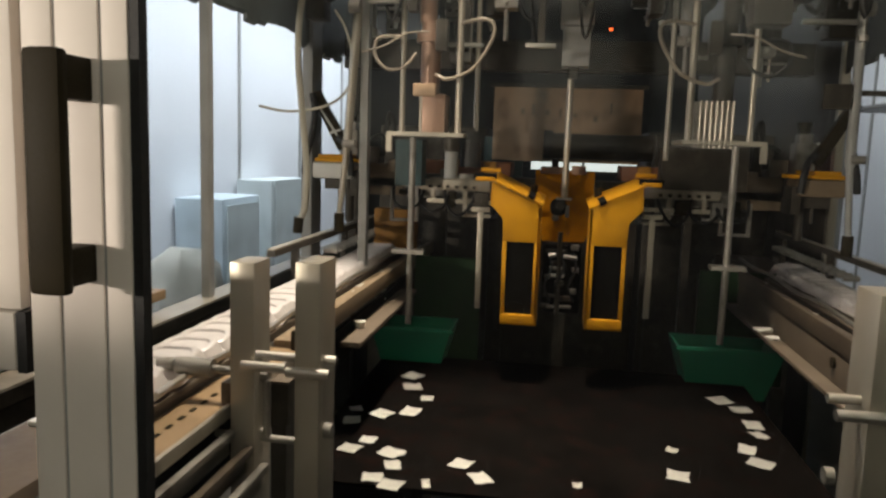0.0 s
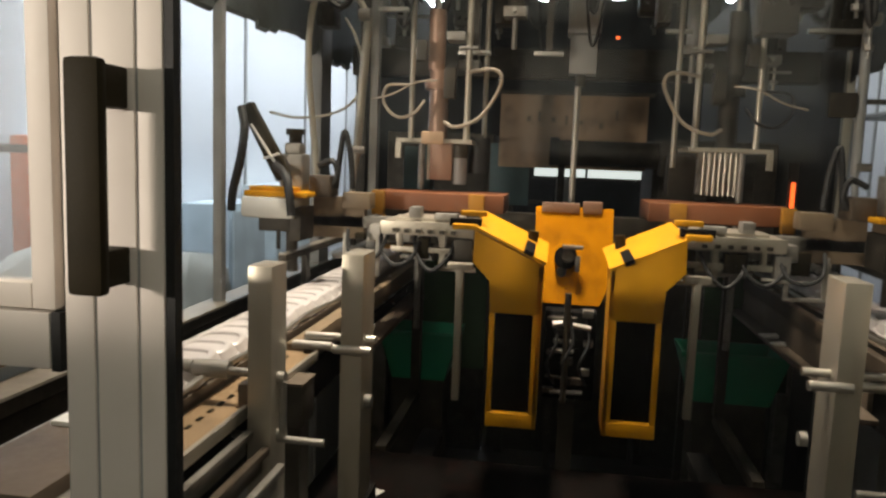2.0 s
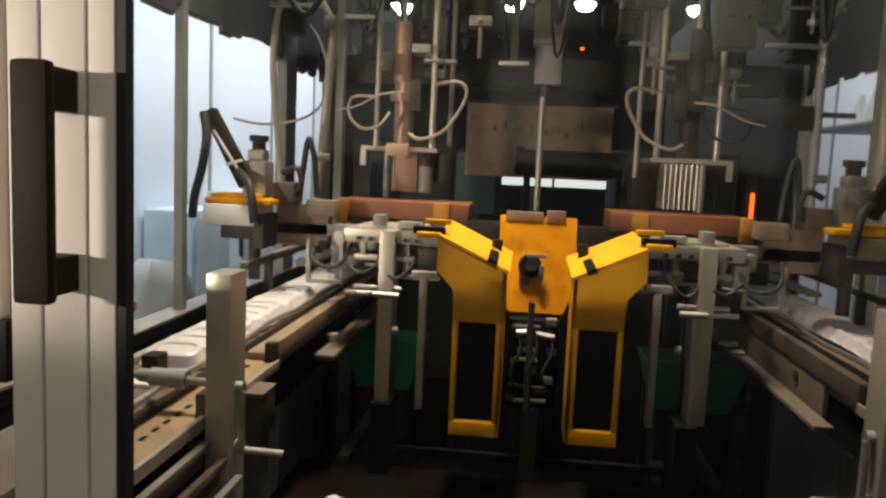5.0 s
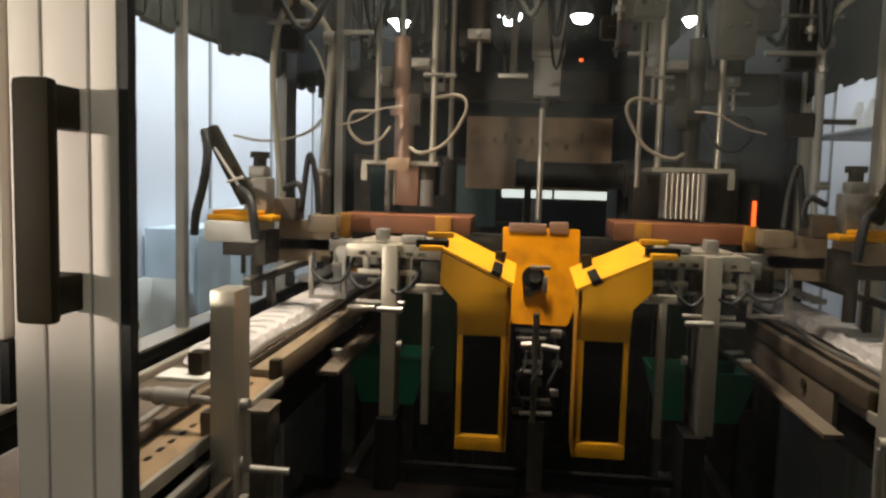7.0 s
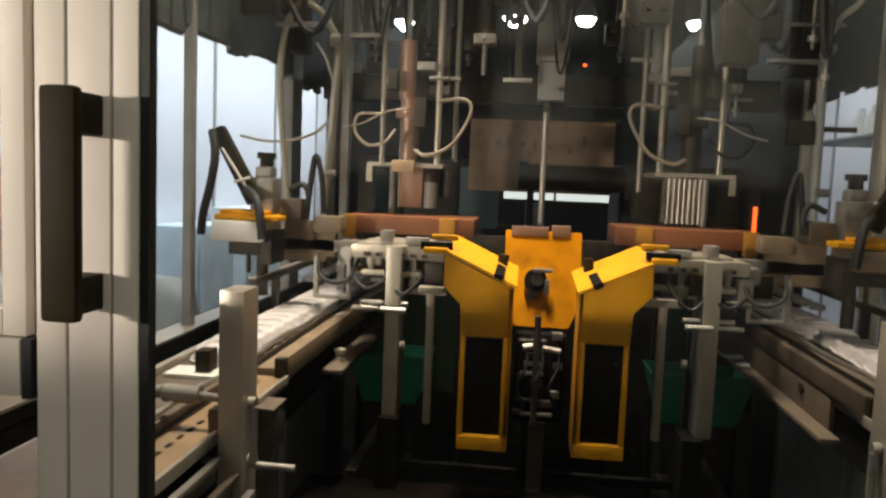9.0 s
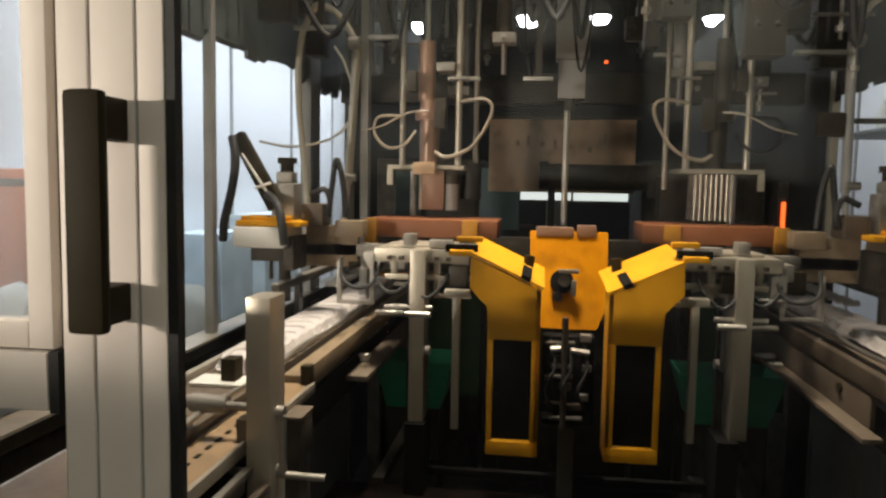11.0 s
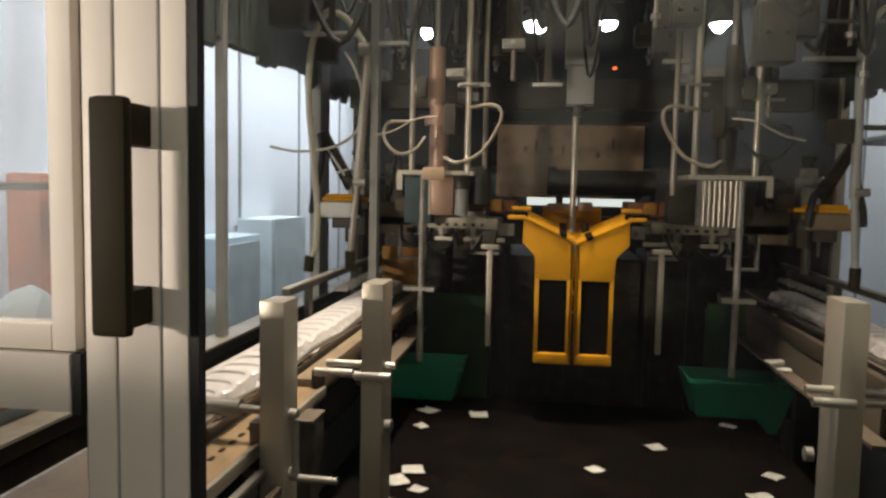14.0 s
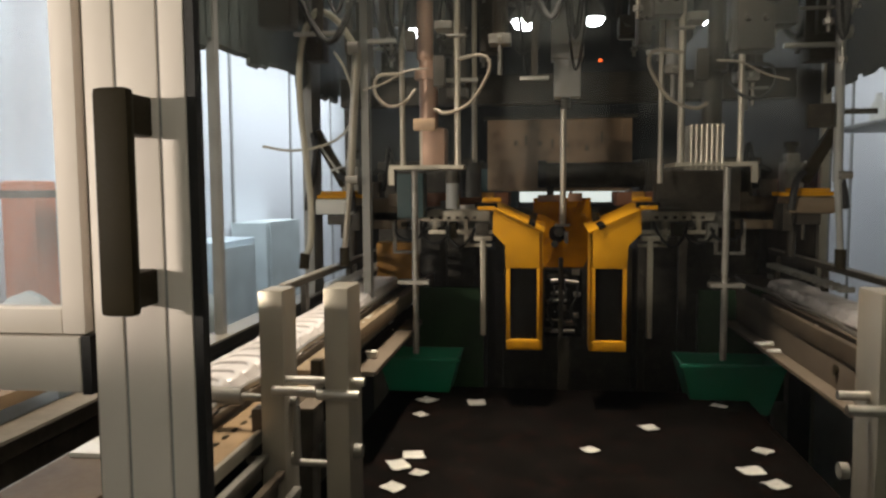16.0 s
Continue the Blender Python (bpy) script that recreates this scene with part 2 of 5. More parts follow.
def slab(bm, corners, thick):
    """A plate on four corners, thickened along its own normal."""
    p = [Vector(q) for q in corners]
    n = (p[1] - p[0]).cross(p[3] - p[0]).normalized() * thick
    a, b = [bm.verts.new(q) for q in p], [bm.verts.new(q - n) for q in p]
    bm.faces.new(a), bm.faces.new(b)
    for i in range(4):
        bm.faces.new((a[i], a[(i + 1) % 4], b[(i + 1) % 4], b[i]))
    return bm


def lathe(bm, x, y, z, profile, seg=20):
    rings = [[bm.verts.new((x + r * math.cos(2 * math.pi * k / seg), y + r * math.sin(2 * math.pi * k / seg), z + h)) for k in range(seg)] for r, h in profile]
    for a, b in zip(rings, rings[1:]):
        for k in range(seg):
            bm.faces.new((a[k], a[(k + 1) % seg], b[(k + 1) % seg], b[k]))
    bm.faces.new(rings[0])
    bm.faces.new(rings[-1])
    return bm


def mesh_of(name, bm, mat, origin, smooth=True):
    bmesh.ops.translate(bm, verts=bm.verts[:], vec=-Vector(origin))
    bmesh.ops.recalc_face_normals(bm, faces=bm.faces[:])
    me = bpy.data.meshes.new(name)
    bm.to_mesh(me)
    bm.free()
    me.materials.append(mat)
    if smooth:
        me.shade_smooth()
        me.set_sharp_from_angle(angle=radians(35))
    return me


def each(name, rows, mat, parent, seg=14):
    for a, b, r in rows:
        part(name, rods((a, b, r), seg=seg), mat, parent)


def thing(name, x, y, z, label, category, group="", kind=""):
    ob = new(name)
    ob.location = (x, y, z)
    AT[ob.name] = Vector((x, y, z))
    return tagged(ob, label, category, group, kind)


def part(name, bm, mat, parent, label=""):
    """One mesh under a thing or under a part, its points given in the world."""
    origin = AT[parent.name]
    ob = new(name, mesh_of(name, bm, mat, origin))
    ob.parent = parent
    AT[ob.name] = origin
    return tagged(ob, label)


def solid(name, bm, mat, label, category, group="", kind="", origin=(0, 0, 0)):
    """A thing of one mesh."""
    ob = new(name, mesh_of(name, bm, mat, origin))
    ob.location = origin
    AT[ob.name] = Vector(origin)
    return tagged(ob, label, category, group, kind)


# ---- the hall ----
def hall():
    solid("floor", boxes((-6, 6, -4, 16, -0.1, 0)), FLOOR, "dark oily concrete floor of the factory hall", "floor", kind="structure")
    solid("wall_left", boxes((-2.9, -2.8, -4, 16, 0, 6)), WALLW, "white panelled hall wall along the aisle", "wall", kind="structure")
    solid("wall_right", boxes((3.0, 3.1, -4, 9.6, 0, 6)), WALLW, "white panelled hall wall along the aisle", "wall", kind="structure")
    # same wall as wall_right, coloured dark where the hall lies in gloom
    solid("wall_right_rear", boxes((3.0, 3.1, 9.6, 16, 0, 6)), WALLD, "rear stretch of the hall wall, gloom put into its colour", "wall", kind="structure")
    solid("wall_far", boxes((-2.8, 3.0, 15.9, 16, 0, 6)), WALLD, "far wall of the factory hall, gloom put into its colour", "wall", kind="structure")
    solid("wall_behind", boxes((-2.8, 3.0, -4, -3.9, 0, 6)), WALLG, "unseen grey hall wall that bounces fill light", "wall", kind="structure")
    # unseen blocker: cuts rear_light below the shadow line on the door
    solid("light_block_wall", boxes((-2.8, 1.2, -0.6, -0.5, 0, 1.425)), WALLD, "unseen low wall added to shade the lower door and bay", "wall", kind="structure")
    solid("ceiling", boxes((-2.8, 3.0, -3.9, 15.9, 6, 6.1)), WALLG, "unseen grey hall ceiling that bounces fill light", "ceiling", kind="structure")
    # columns and rails out of view, added as dim shapes reflected in the pane
    for x in (-1.5, -0.35, 0.5, 1.7):
        solid("hall_column", boxes((x - 0.09, x + 0.09, -3.75, -3.72, 0, 6), (x - 0.09, x + 0.09, -3.62, -3.59, 0, 6), (x - 0.015, x + 0.015, -3.72, -3.62, 0, 6)), DARK,
              "unseen dark column added to break up the pane's reflection", "column", "hall columns", origin=(x, -3.67, 0))
    for x0, x1, z in ((-1.4, -0.45, 2.25), (-0.25, 0.4, 2.55), (0.6, 1.6, 2.1)):
        solid("wall_rail", boxes((x0, x1, -3.72, -3.66, z, z + 0.08)), GREY, "unseen grey rail added to break up the pane's reflection", "rail", "wall rails", origin=(x0, -3.7, z))
    for y in (3.2, 4.8, 6.4, 8.0, 9.6):
        solid("trim", boxes((-2.8, -2.785, y - 0.02, y + 0.02, 0, 4.2)), GREY, "grey joint strip between white wall panels", "trim", kind="structure")
    for y in (4.6, 6.2, 7.8):
        solid("trim", boxes((2.985, 3.0, y - 0.02, y + 0.02, 0, 4.2)), GREY, "grey joint strip between white wall panels", "trim", kind="structure")


def hall_lamps():
    for x, y, z, r in ((-1.76, 10, 3.5, 0.15), (-0.27, 10, 3.58, 0.16), (0.64, 10, 3.58, 0.13), (2.06, 10, 3.55, 0.14), (-2.2, 10, 3.3, 0.06),
                       (2.5, 9.0, 3.1, 0.05)):
        t = thing("high_bay_lamp", x, y, z + 0.3, "round glowing hall lamp hanging from the dark ceiling", "lamp", "hall lamps")
        bm = bmesh.new()
        lathe(bm, x, y, z, [(r * 1.25, 0.0), (r * 0.9, 0.12), (0.05, 0.22), (0.05, 0.3)])
        part("shade", bm, DARK, t)
        bm = bmesh.new()
        lathe(bm, x, y, z, [(0.01, -r * 0.8), (r * 0.7, -r * 0.6), (r, -0.01), (r * 0.9, 0.01)])
        part("bulb", bm, LAMP, t, "glowing white bulb")
        part("cable", rods(((x, y, z + 0.3), (x, y, 6), 0.012)), RUBBER, t)
    for x, y0, y1 in ((-1.95, 1.3, 10.0), (2.15, 3.0, 8.0)):
        t = thing("tube_light", x, (y0 + y1) / 2, 3.25, "long white fluorescent fitting over the aisle", "lamp", "aisle lamps")
        part("housing", boxes((x - 0.12, x + 0.12, y0, y1, 3.34, 3.42), bevel=0.01), WHITEP, t)
        each("hanger", (((x, 4, 3.42), (x, 4, 6), 0.01), ((x, 7.5, 3.42), (x, 7.5, 6), 0.01),), DULL, t)
    # invented housing for rear_light
    t = thing("added_lamp", -2.78, -1.45, 1.45, "unseen white lamp housing added behind the rear light", "lamp")
    part("housing", boxes((-2.80, -2.76, -1.72, -1.18, 1.447, 1.727), bevel=0.01), WHITEP, t)
    part("rim", boxes((-2.76, -2.75, -1.70, -1.20, 1.467, 1.707), bevel=0.003), DARK, t)
    # housing added for the fill lamp
    t = thing("tube_light", 0.6, -2.3, 4.85, "unseen white fitting added for the hall fill light", "lamp", "aisle lamps")
    part("housing", boxes((-0.7, 1.9, -2.42, -2.18, 4.88, 4.96), bevel=0.01), WHITEP, t)
    each("hanger", (((-0.5, -2.3, 4.96), (-0.5, -2.3, 6), 0.01), ((1.7, -2.3, 4.96), (1.7, -2.3, 6), 0.01),), DULL, t)
    # housing added around the lamp over the bay
    t = thing("tube_light", -0.25, 1.75, 4.05, "unseen white fitting added over the gripper bay to light the lids", "lamp", "aisle lamps")
    part("housing", boxes((-0.95, 0.45, 1.63, 1.87, 4.06, 4.14), bevel=0.01), WHITEP, t)
    each("hanger", (((-0.8, 1.75, 4.14), (-0.8, 1.75, 6), 0.01), ((0.3, 1.75, 4.14), (0.3, 1.75, 6), 0.01),), DULL, t)


# ---- the enclosure in front: door, handle, fixed pane ----
def front_door():
    d = thing("door_1", -0.40, 0.62, 0.1, "cream aluminium machine door with a large clear pane", "door", kind="structure")
    bm = boxes((-0.451, -0.4215, 0.61, 0.626, 0.1, 2.45), (-0.4185, -0.3775, 0.61, 0.626, 0.1, 2.45), (-0.3745, -0.350, 0.61, 0.626, 0.1, 2.45), bevel=0.002)
    part("stile", bm, CREAM, d, "cream profile with two long grooves")
    part("groove", boxes((-0.45, -0.351, 0.6125, 0.6255, 0.1, 2.45)), GREY, d)
    part("seal", boxes((-0.3495, -0.3405, 0.612, 0.626, 0.1, 2.45)), RUBBER, d, "black rubber glazing seal")
    part("top_rail", boxes((-0.343, 1.2, 0.61, 0.65, 2.36, 2.45), bevel=0.002), CREAM, d)
    part("bottom_rail", boxes((-0.343, 1.2, 0.61, 0.65, 0.1, 0.2), bevel=0.002), CREAM, d)
    part("stile", boxes((1.2, 1.3, 0.61, 0.65, 0.1, 2.45), bevel=0.002), CREAM, d)
    pane = part("pane", boxes((-0.343, 1.2, 0.617, 0.622, 0.2, 2.36)), PANE, d, "large clear pane")
    pane.visible_shadow = False
    h = part("handle", bmesh.new(), BLACK, d, "black plastic bow handle")
    part("grip", boxes((-0.409, -0.3755, 0.553, 0.568, 1.275, 1.478), bevel=0.006), BLACK, h)
    part("foot", boxes((-0.406, -0.383, 0.56, 0.61, 1.438, 1.475), bevel=0.003), BLACK, h)
    part("foot", boxes((-0.406, -0.383, 0.56, 0.61, 1.279, 1.313), bevel=0.003), BLACK, h)


def fixed_panel():
    w = thing("window_1", -0.7, 0.62, 1.2, "fixed cream framed clear panel beside the machine door", "window", kind="structure")
    part("window_frame", boxes((-0.4605, -0.4545, 0.624, 0.64, 0.1, 2.45)), DULL, w)
    part("sash_stile", boxes((-0.487, -0.4625, 0.612, 0.64, 1.247, 2.45), bevel=0.002), CREAM, w)
    part("sash_rail", boxes((-1.5, -0.4875, 0.612, 0.64, 1.247, 1.272), bevel=0.002), CREAM, w)
    part("base_rail", boxes((-1.5, -0.4655, 0.606, 0.64, 1.190, 1.2455), bevel=0.003), CREAM, w, "cream bottom rail")
    part("window_frame", boxes((-1.56, -1.5, 0.612, 0.64, 0, 2.45), bevel=0.002), CREAM, w)
    part("seal", boxes((-0.465, -0.4555, 0.608, 0.622, 1.188, 1.246)), RUBBER, w)
    p = part("pane", boxes((-1.5, -0.485, 0.622, 0.627, 1.26, 2.45)), SMEARED, w, "smeared clear pane")
    p.visible_shadow = False


def enclosure():
    def post(x, y, w, d, z0, z1, mat, label):
        bm = boxes((x - w / 2, x + w / 2, y - d / 2, y + d / 2, z0, z1), bevel=0.003)
        return solid("frame_post", bm, mat, label, "post", "enclosure posts", origin=(x, y, z0))
    post(-0.9, 1.885, 0.025, 0.03, 0, 2.40, GREY, "grey aluminium post of the side glazing")
    post(-0.9, 2.75, 0.04, 0.12, 0, 2.40, GREY, "dark grey steel post of the side glazing")
    post(-0.9, 0.72, 0.04, 0.06, 0, 2.40, ALU, "grey aluminium post of the side glazing")
    post(1.0, 2.23, 0.04, 0.05, 0, 2.40, ALU, "grey aluminium post of the side glazing")
    post(1.0, 2.84, 0.03, 0.03, 0, 2.40, ALU, "grey aluminium post of the side glazing")
    post(1.0, 0.72, 0.04, 0.06, 0, 2.40, ALU, "grey aluminium post of the side glazing")
    post(-0.9, 3.35, 0.05, 0.05, 0, 2.40, DARK, "dark steel post at the machine's rear")
    for x, name in ((-0.9, "window_2"), (1.0, "window_3")):
        w = thing(name, x, 1.9, 0.9, "clear side pane over a dark sill", "window", kind="structure")
        part("window_sill", boxes((x - 0.03, x + 0.03, 0.75, 3.3, 0.955, 0.985), (x - 0.02, x + 0.02, 0.75, 3.3, 0.90, 0.95), bevel=0.004), DARK, w)
        part("sill_edge", boxes((x - 0.035, x + 0.035, 0.75, 3.3, 0.986, 0.992)), ALU, w, "bright worn edge")
        part("side_panel", boxes((x - 0.01, x + 0.01, 0.75, 3.3, 0.0, 0.9)), GREY, w)
    # dark screens added to keep the bright aisle walls and their spill out
    for x, y0, y1 in ((-0.9, 3.38, 5.6), (1.0, 2.86, 5.6)):
        solid("side_panel", boxes((x - 0.012, x + 0.012, y0, y1, 0, 2.4)), DARK, "tall dark panel added to screen off the lit aisle", "panel", "side panels", origin=(x, y0, 0))
    # unseen sheet added to shade the rear of the bay, with its ragged apron
    r = thing("shade_cover", C, 2, 2.40, "unseen sheet added to block overhead light, with a ragged apron", "cover")
    part("sheet", boxes((-0.93, 1.04, 2.2, 3.2, 2.40, 2.42)), DARK, r)
    rnd = random.Random(4)
    for x, s in ((-0.9, -1), (1.0, 1)):
        for i in range(34):
            y = 0.75 + i * 0.075
            low = (1.775 if s < 0 else 1.735) + rnd.uniform(-0.02, 0.02) - 0.012 * math.sin(i * 0.5)
            bm = bmesh.new()
            prism(bm, [(x - 0.006, low), (x + 0.006, low + 0.01), (x + 0.006, 2.40), (x - 0.006, 2.40)], y - 0.042, y + 0.042)
            # haze is in the left flaps' colour, the dim side in the right's black
            part("flap", bm, APRON if s < 0 else RUBBER, r)


# ---- conveyors ----
TRAYS = []


def conveyor(s):
    side = "left" if s < 0 else "right"
    inner, outer = (0.545, 0.80) if s < 0 else (0.625, 0.905)
    X = lambda d: C + s * d
    def span(a, b):
        return (min(X(a), X(b)), max(X(a), X(b)))
    c = thing("conveyor", X(0.65), 1.8, 0, "steel conveyor with worn tan guide strips beside the gripper bay", "conveyor", "conveyors")
    part("bed", boxes((*span(inner + 0.02, outer), 0.70, 3.3, 0.955, 0.985), bevel=0.003), DULL, c)
    part("belt", boxes((*span(inner + 0.075, outer - 0.045), 0.70, 3.3, 0.986, 1.008), bevel=0.003), BELT, c, "worn tan belt")
    # right strip and side bar are coloured darker, as that side is dim
    part("guide_strip", boxes((*span(inner + 0.008, inner + 0.055), 1.45 if s < 0 else 1.0, 3.0, 0.986, 1.006), bevel=0.004), BRASS if s < 0 else BROWNSHADE, c, "worn wear strip")
    part("side_rail", boxes((*span(inner - 0.012, inner + 0.006), 1.45, 3.1, 0.985, 1.03), bevel=0.003), BRASS if s < 0 else BROWNSHADE, c, "tan side bar with a dark end")
    part("end_block", boxes((*span(inner - 0.014, inner + 0.008), 1.425, 1.449, 0.983, 1.032), bevel=0.002), BLACK, c)
    bm = bmesh.new()
    line = [(X(inner + 0.062), 1.0 + 0.1 * i, 1.03 + 0.004 * math.sin(i * 1.3)) for i in range(21)]
    tube(bm, line, 0.006)
    part("guide_rod", bm, CHROME, c)
    part("guide_bar", boxes((*span(outer - 0.045, outer - 0.03), 1.2, 3.2, 1.0, 1.024), bevel=0.002), ALU, c, "bright outer guide")
    # black here imitates the shade below the belt
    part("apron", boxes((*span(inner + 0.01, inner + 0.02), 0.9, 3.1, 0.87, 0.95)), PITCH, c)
    if s < 0:
        part("ledge", boxes((*span(inner - 0.055, inner + 0.0), 1.75, 2.5, 0.915, 0.93), bevel=0.002), BELT, c)
    else:
        p = part("side_plate", boxes((*span(inner - 0.008, inner + 0.004), 1.62, 2.9, 0.905, 0.984), bevel=0.002), BELT, c, "worn brown side plate")
        part("bolt", rods(((X(inner - 0.014), 1.78, 0.955), (X(inner - 0.008), 1.78, 0.955), 0.013), seg=10), BLACK, p)
        part("ledge", boxes((*span(inner - 0.05, inner - 0.009), 1.55, 2.8, 0.898, 0.91), bevel=0.002), BELT, c)
    for y in (0.95, 2.9):
        part("leg", boxes((*span(inner + 0.04, inner + 0.09), y, y + 0.05, 0, 0.955)), DULL, c)
        part("leg", boxes((*span(outer - 0.09, outer - 0.04), y, y + 0.05, 0, 0.955)), DULL, c)
    # slotted plate at the near end
    q = inner - 0.545
    p = thing("slotted_plate", X(0.57 + q), 1.15, 0.986, "tan slotted plate between the rails at the conveyor's near end", "plate", "slotted plates")
    part("plate", boxes((*span(0.535 + q, 0.612 + q), 0.80, 1.44, 0.986, 0.992), bevel=0.002), TAN, p)
    for i in range(15):
        y = 0.86 + i * 0.037
        part("slot", boxes((*span(0.572 + q, 0.579 + q), y, y + 0.016, 0.9925, 0.994)), BLACK, p)
    part("edge", boxes((*span(0.526 + q, 0.534 + q), 0.80, 1.44, 0.975, 0.996), bevel=0.001), ALU, p, "bright steel edge")
    for d, z, mat in ((0.505, 0.955, DULL), (0.478, 0.930, BROWNSHADE), (0.452, 0.905, DULL)):
        part("channel", boxes((*span(d + q, d + q + 0.012), 0.80, 1.055, z, z + 0.012), (*span(d + q + 0.012, d + q + 0.02), 0.80, 1.055, z - 0.03, z), bevel=0.001), mat, p, "dark steel channel beside the plate")
    # outer rail on brackets with a chain of small studs
    r = thing("outer_rail", X(0.755), 2.2, 1.0, "dark rail with a bright top edge on brackets over the conveyor", "rail", "outer rails")
    xr = 0.755 if s < 0 else 0.845
    part("bar", boxes((*span(xr - 0.012, xr + 0.012), 1.83, 3.1, 1.118, 1.136), bevel=0.003), DARK, r)
    part("edge", boxes((*span(xr - 0.010, xr + 0.010), 1.83, 3.1, 1.1365, 1.140)), ALU, r, "bright worn edge")
    for y in (2.0, 2.5, 3.0):
        part("bracket", boxes((*span(xr - 0.008, xr + 0.008), y, y + 0.03, 1.006, 1.118)), DARK, r)
    for i in range(14):
        y = 2.28 + i * 0.055
        part("stud", rods(((X(xr), y, 1.08), (X(xr - 0.045), y, 1.08), 0.009), seg=8), CHROME, r)
    # the row of clear trays on the belt
    lo, hi = (0.625, 0.742) if s < 0 else (0.742, 0.862)
    rnd = random.Random(11 + s)
    base = None
    for i in range(2, 29):
        y = 0.92 + i * 0.066
        if base is None:
            bm = bmesh.new()
            w = (hi - lo) / 2
            prof = [(0, 0), (1.08, 0.0), (1.10, 0.003), (1.0, 0.005), (0.93, 0.016), (0.86, 0.026), (0.78, 0.0285), (0.66, 0.0275), (0.60, 0.023), (0.3, 0.022), (0, 0)]
            seg = 20
            rings = [[bm.verts.new((w * f * (abs(math.cos(a)) ** 0.6) * math.copysign(1, math.cos(a)), 0.041 * f * (abs(math.sin(a)) ** 0.6) * math.copysign(1, math.sin(a)), h))
                      for a in (2 * math.pi * (k + 0.5) / seg for k in range(seg))] for f, h in prof[1:-1]]
            for a, b in zip(rings, rings[1:]):
                for k in range(seg):
                    bm.faces.new((a[k], a[(k + 1) % seg], b[(k + 1) % seg], b[k]))
            bm.faces.new(rings[0]), bm.faces.new(rings[-1])
            base = mesh_of("clear_tray", bm, JAR, (0, 0, 0))
        ob = new("clear_tray", base)
        tagged(ob, "cloudy clear plastic tray lying in a row on the belt", "tray", "trays on the conveyors")
        turn = pose(X((lo + hi) / 2), y, 1.010 + 0.006, 9 + rnd.uniform(-2.5, 2.5), rnd.uniform(-2, 2), rnd.uniform(-4, 4))
        ob.matrix_basis = turn
        TRAYS.append((ob, X((lo + hi) / 2), y, turn))
    m = thing("pusher", X((lo + hi) / 2), 0.98, 1.009, "white pusher plate with a black block behind the tray row", "pusher", "pushers")
    part("plate", boxes((*span(lo, hi), 0.90, 0.97, 1.0085, 1.016), bevel=0.002), WHITEP, m)
    part("block", boxes((*span(lo + 0.03, lo + 0.06), 0.92, 0.96, 1.0165, 1.06), bevel=0.003), BLACK, m)
    TRAYS.append((m, X((lo + hi) / 2), 0.98, pose(X((lo + hi) / 2), 0.98, 1.009)))


# ---- posts, pins and boxes beside the bay ----
def near_post(s):
    X = lambda d: C + s * d
    p = thing("guide_post", X(0.50), 1.08, 0.6, "square aluminium guide post with chrome cross pins", "post", "guide posts")
    part("post", boxes((min(X(0.518), X(0.478)), max(X(0.518), X(0.478)), 1.06, 1.125, 0.55, 1.229), bevel=0.003), ALU, p)
    each("pin", (((X(0.66), 1.10, 1.05), (X(0.52), 1.10, 1.045), 0.007),), DULL, p)
    each("pin", (((X(0.66), 1.09, 0.945), (X(0.40), 1.09, 0.942), 0.006),), DULL, p)
    each("knob", (((X(0.478), 1.09, 1.045), (X(0.466), 1.09, 1.045), 0.010), ((X(0.478), 1.09, 0.95), (X(0.465), 1.09, 0.95), 0.010),), DULL, p)
    each("sleeve", (((X(0.565), 1.10, 1.047), (X(0.625), 1.10, 1.0485), 0.015), ((X(0.63), 1.10, 1.049), (X(0.645), 1.10, 1.05), 0.011)), DULL, p)
    part("block", boxes((min(X(0.519), X(0.545)), max(X(0.519), X(0.545)), 1.085, 1.12, 0.985, 1.03), bevel=0.003), BROWNSHADE, p)
    part("rib", rods(((X(0.468), 1.085, 1.04), (X(0.468), 1.085, 0.95), 0.006)), DULL, p)
    part("foot", boxes((min(X(0.56), X(0.42)), max(X(0.56), X(0.42)), 1.03, 1.16, 0.0, 0.55)), DARK, p)
    if s > 0:
        return
    b = thing("valve_box", X(0.50), 1.25, 0.95, "dark grey steel box with a worn light edge", "box", "valve boxes")
    part("body", boxes((-0.483, -0.438, 1.25, 1.32, 0.90, 0.978), bevel=0.004), DARK, b)
    part("lid", boxes((-0.485, -0.436, 1.248, 1.322, 0.9785, 0.984), bevel=0.002), BELT, b)
    part("bracket", boxes((-0.475, -0.445, 1.26, 1.31, 0.0, 0.90)), DARK, b)


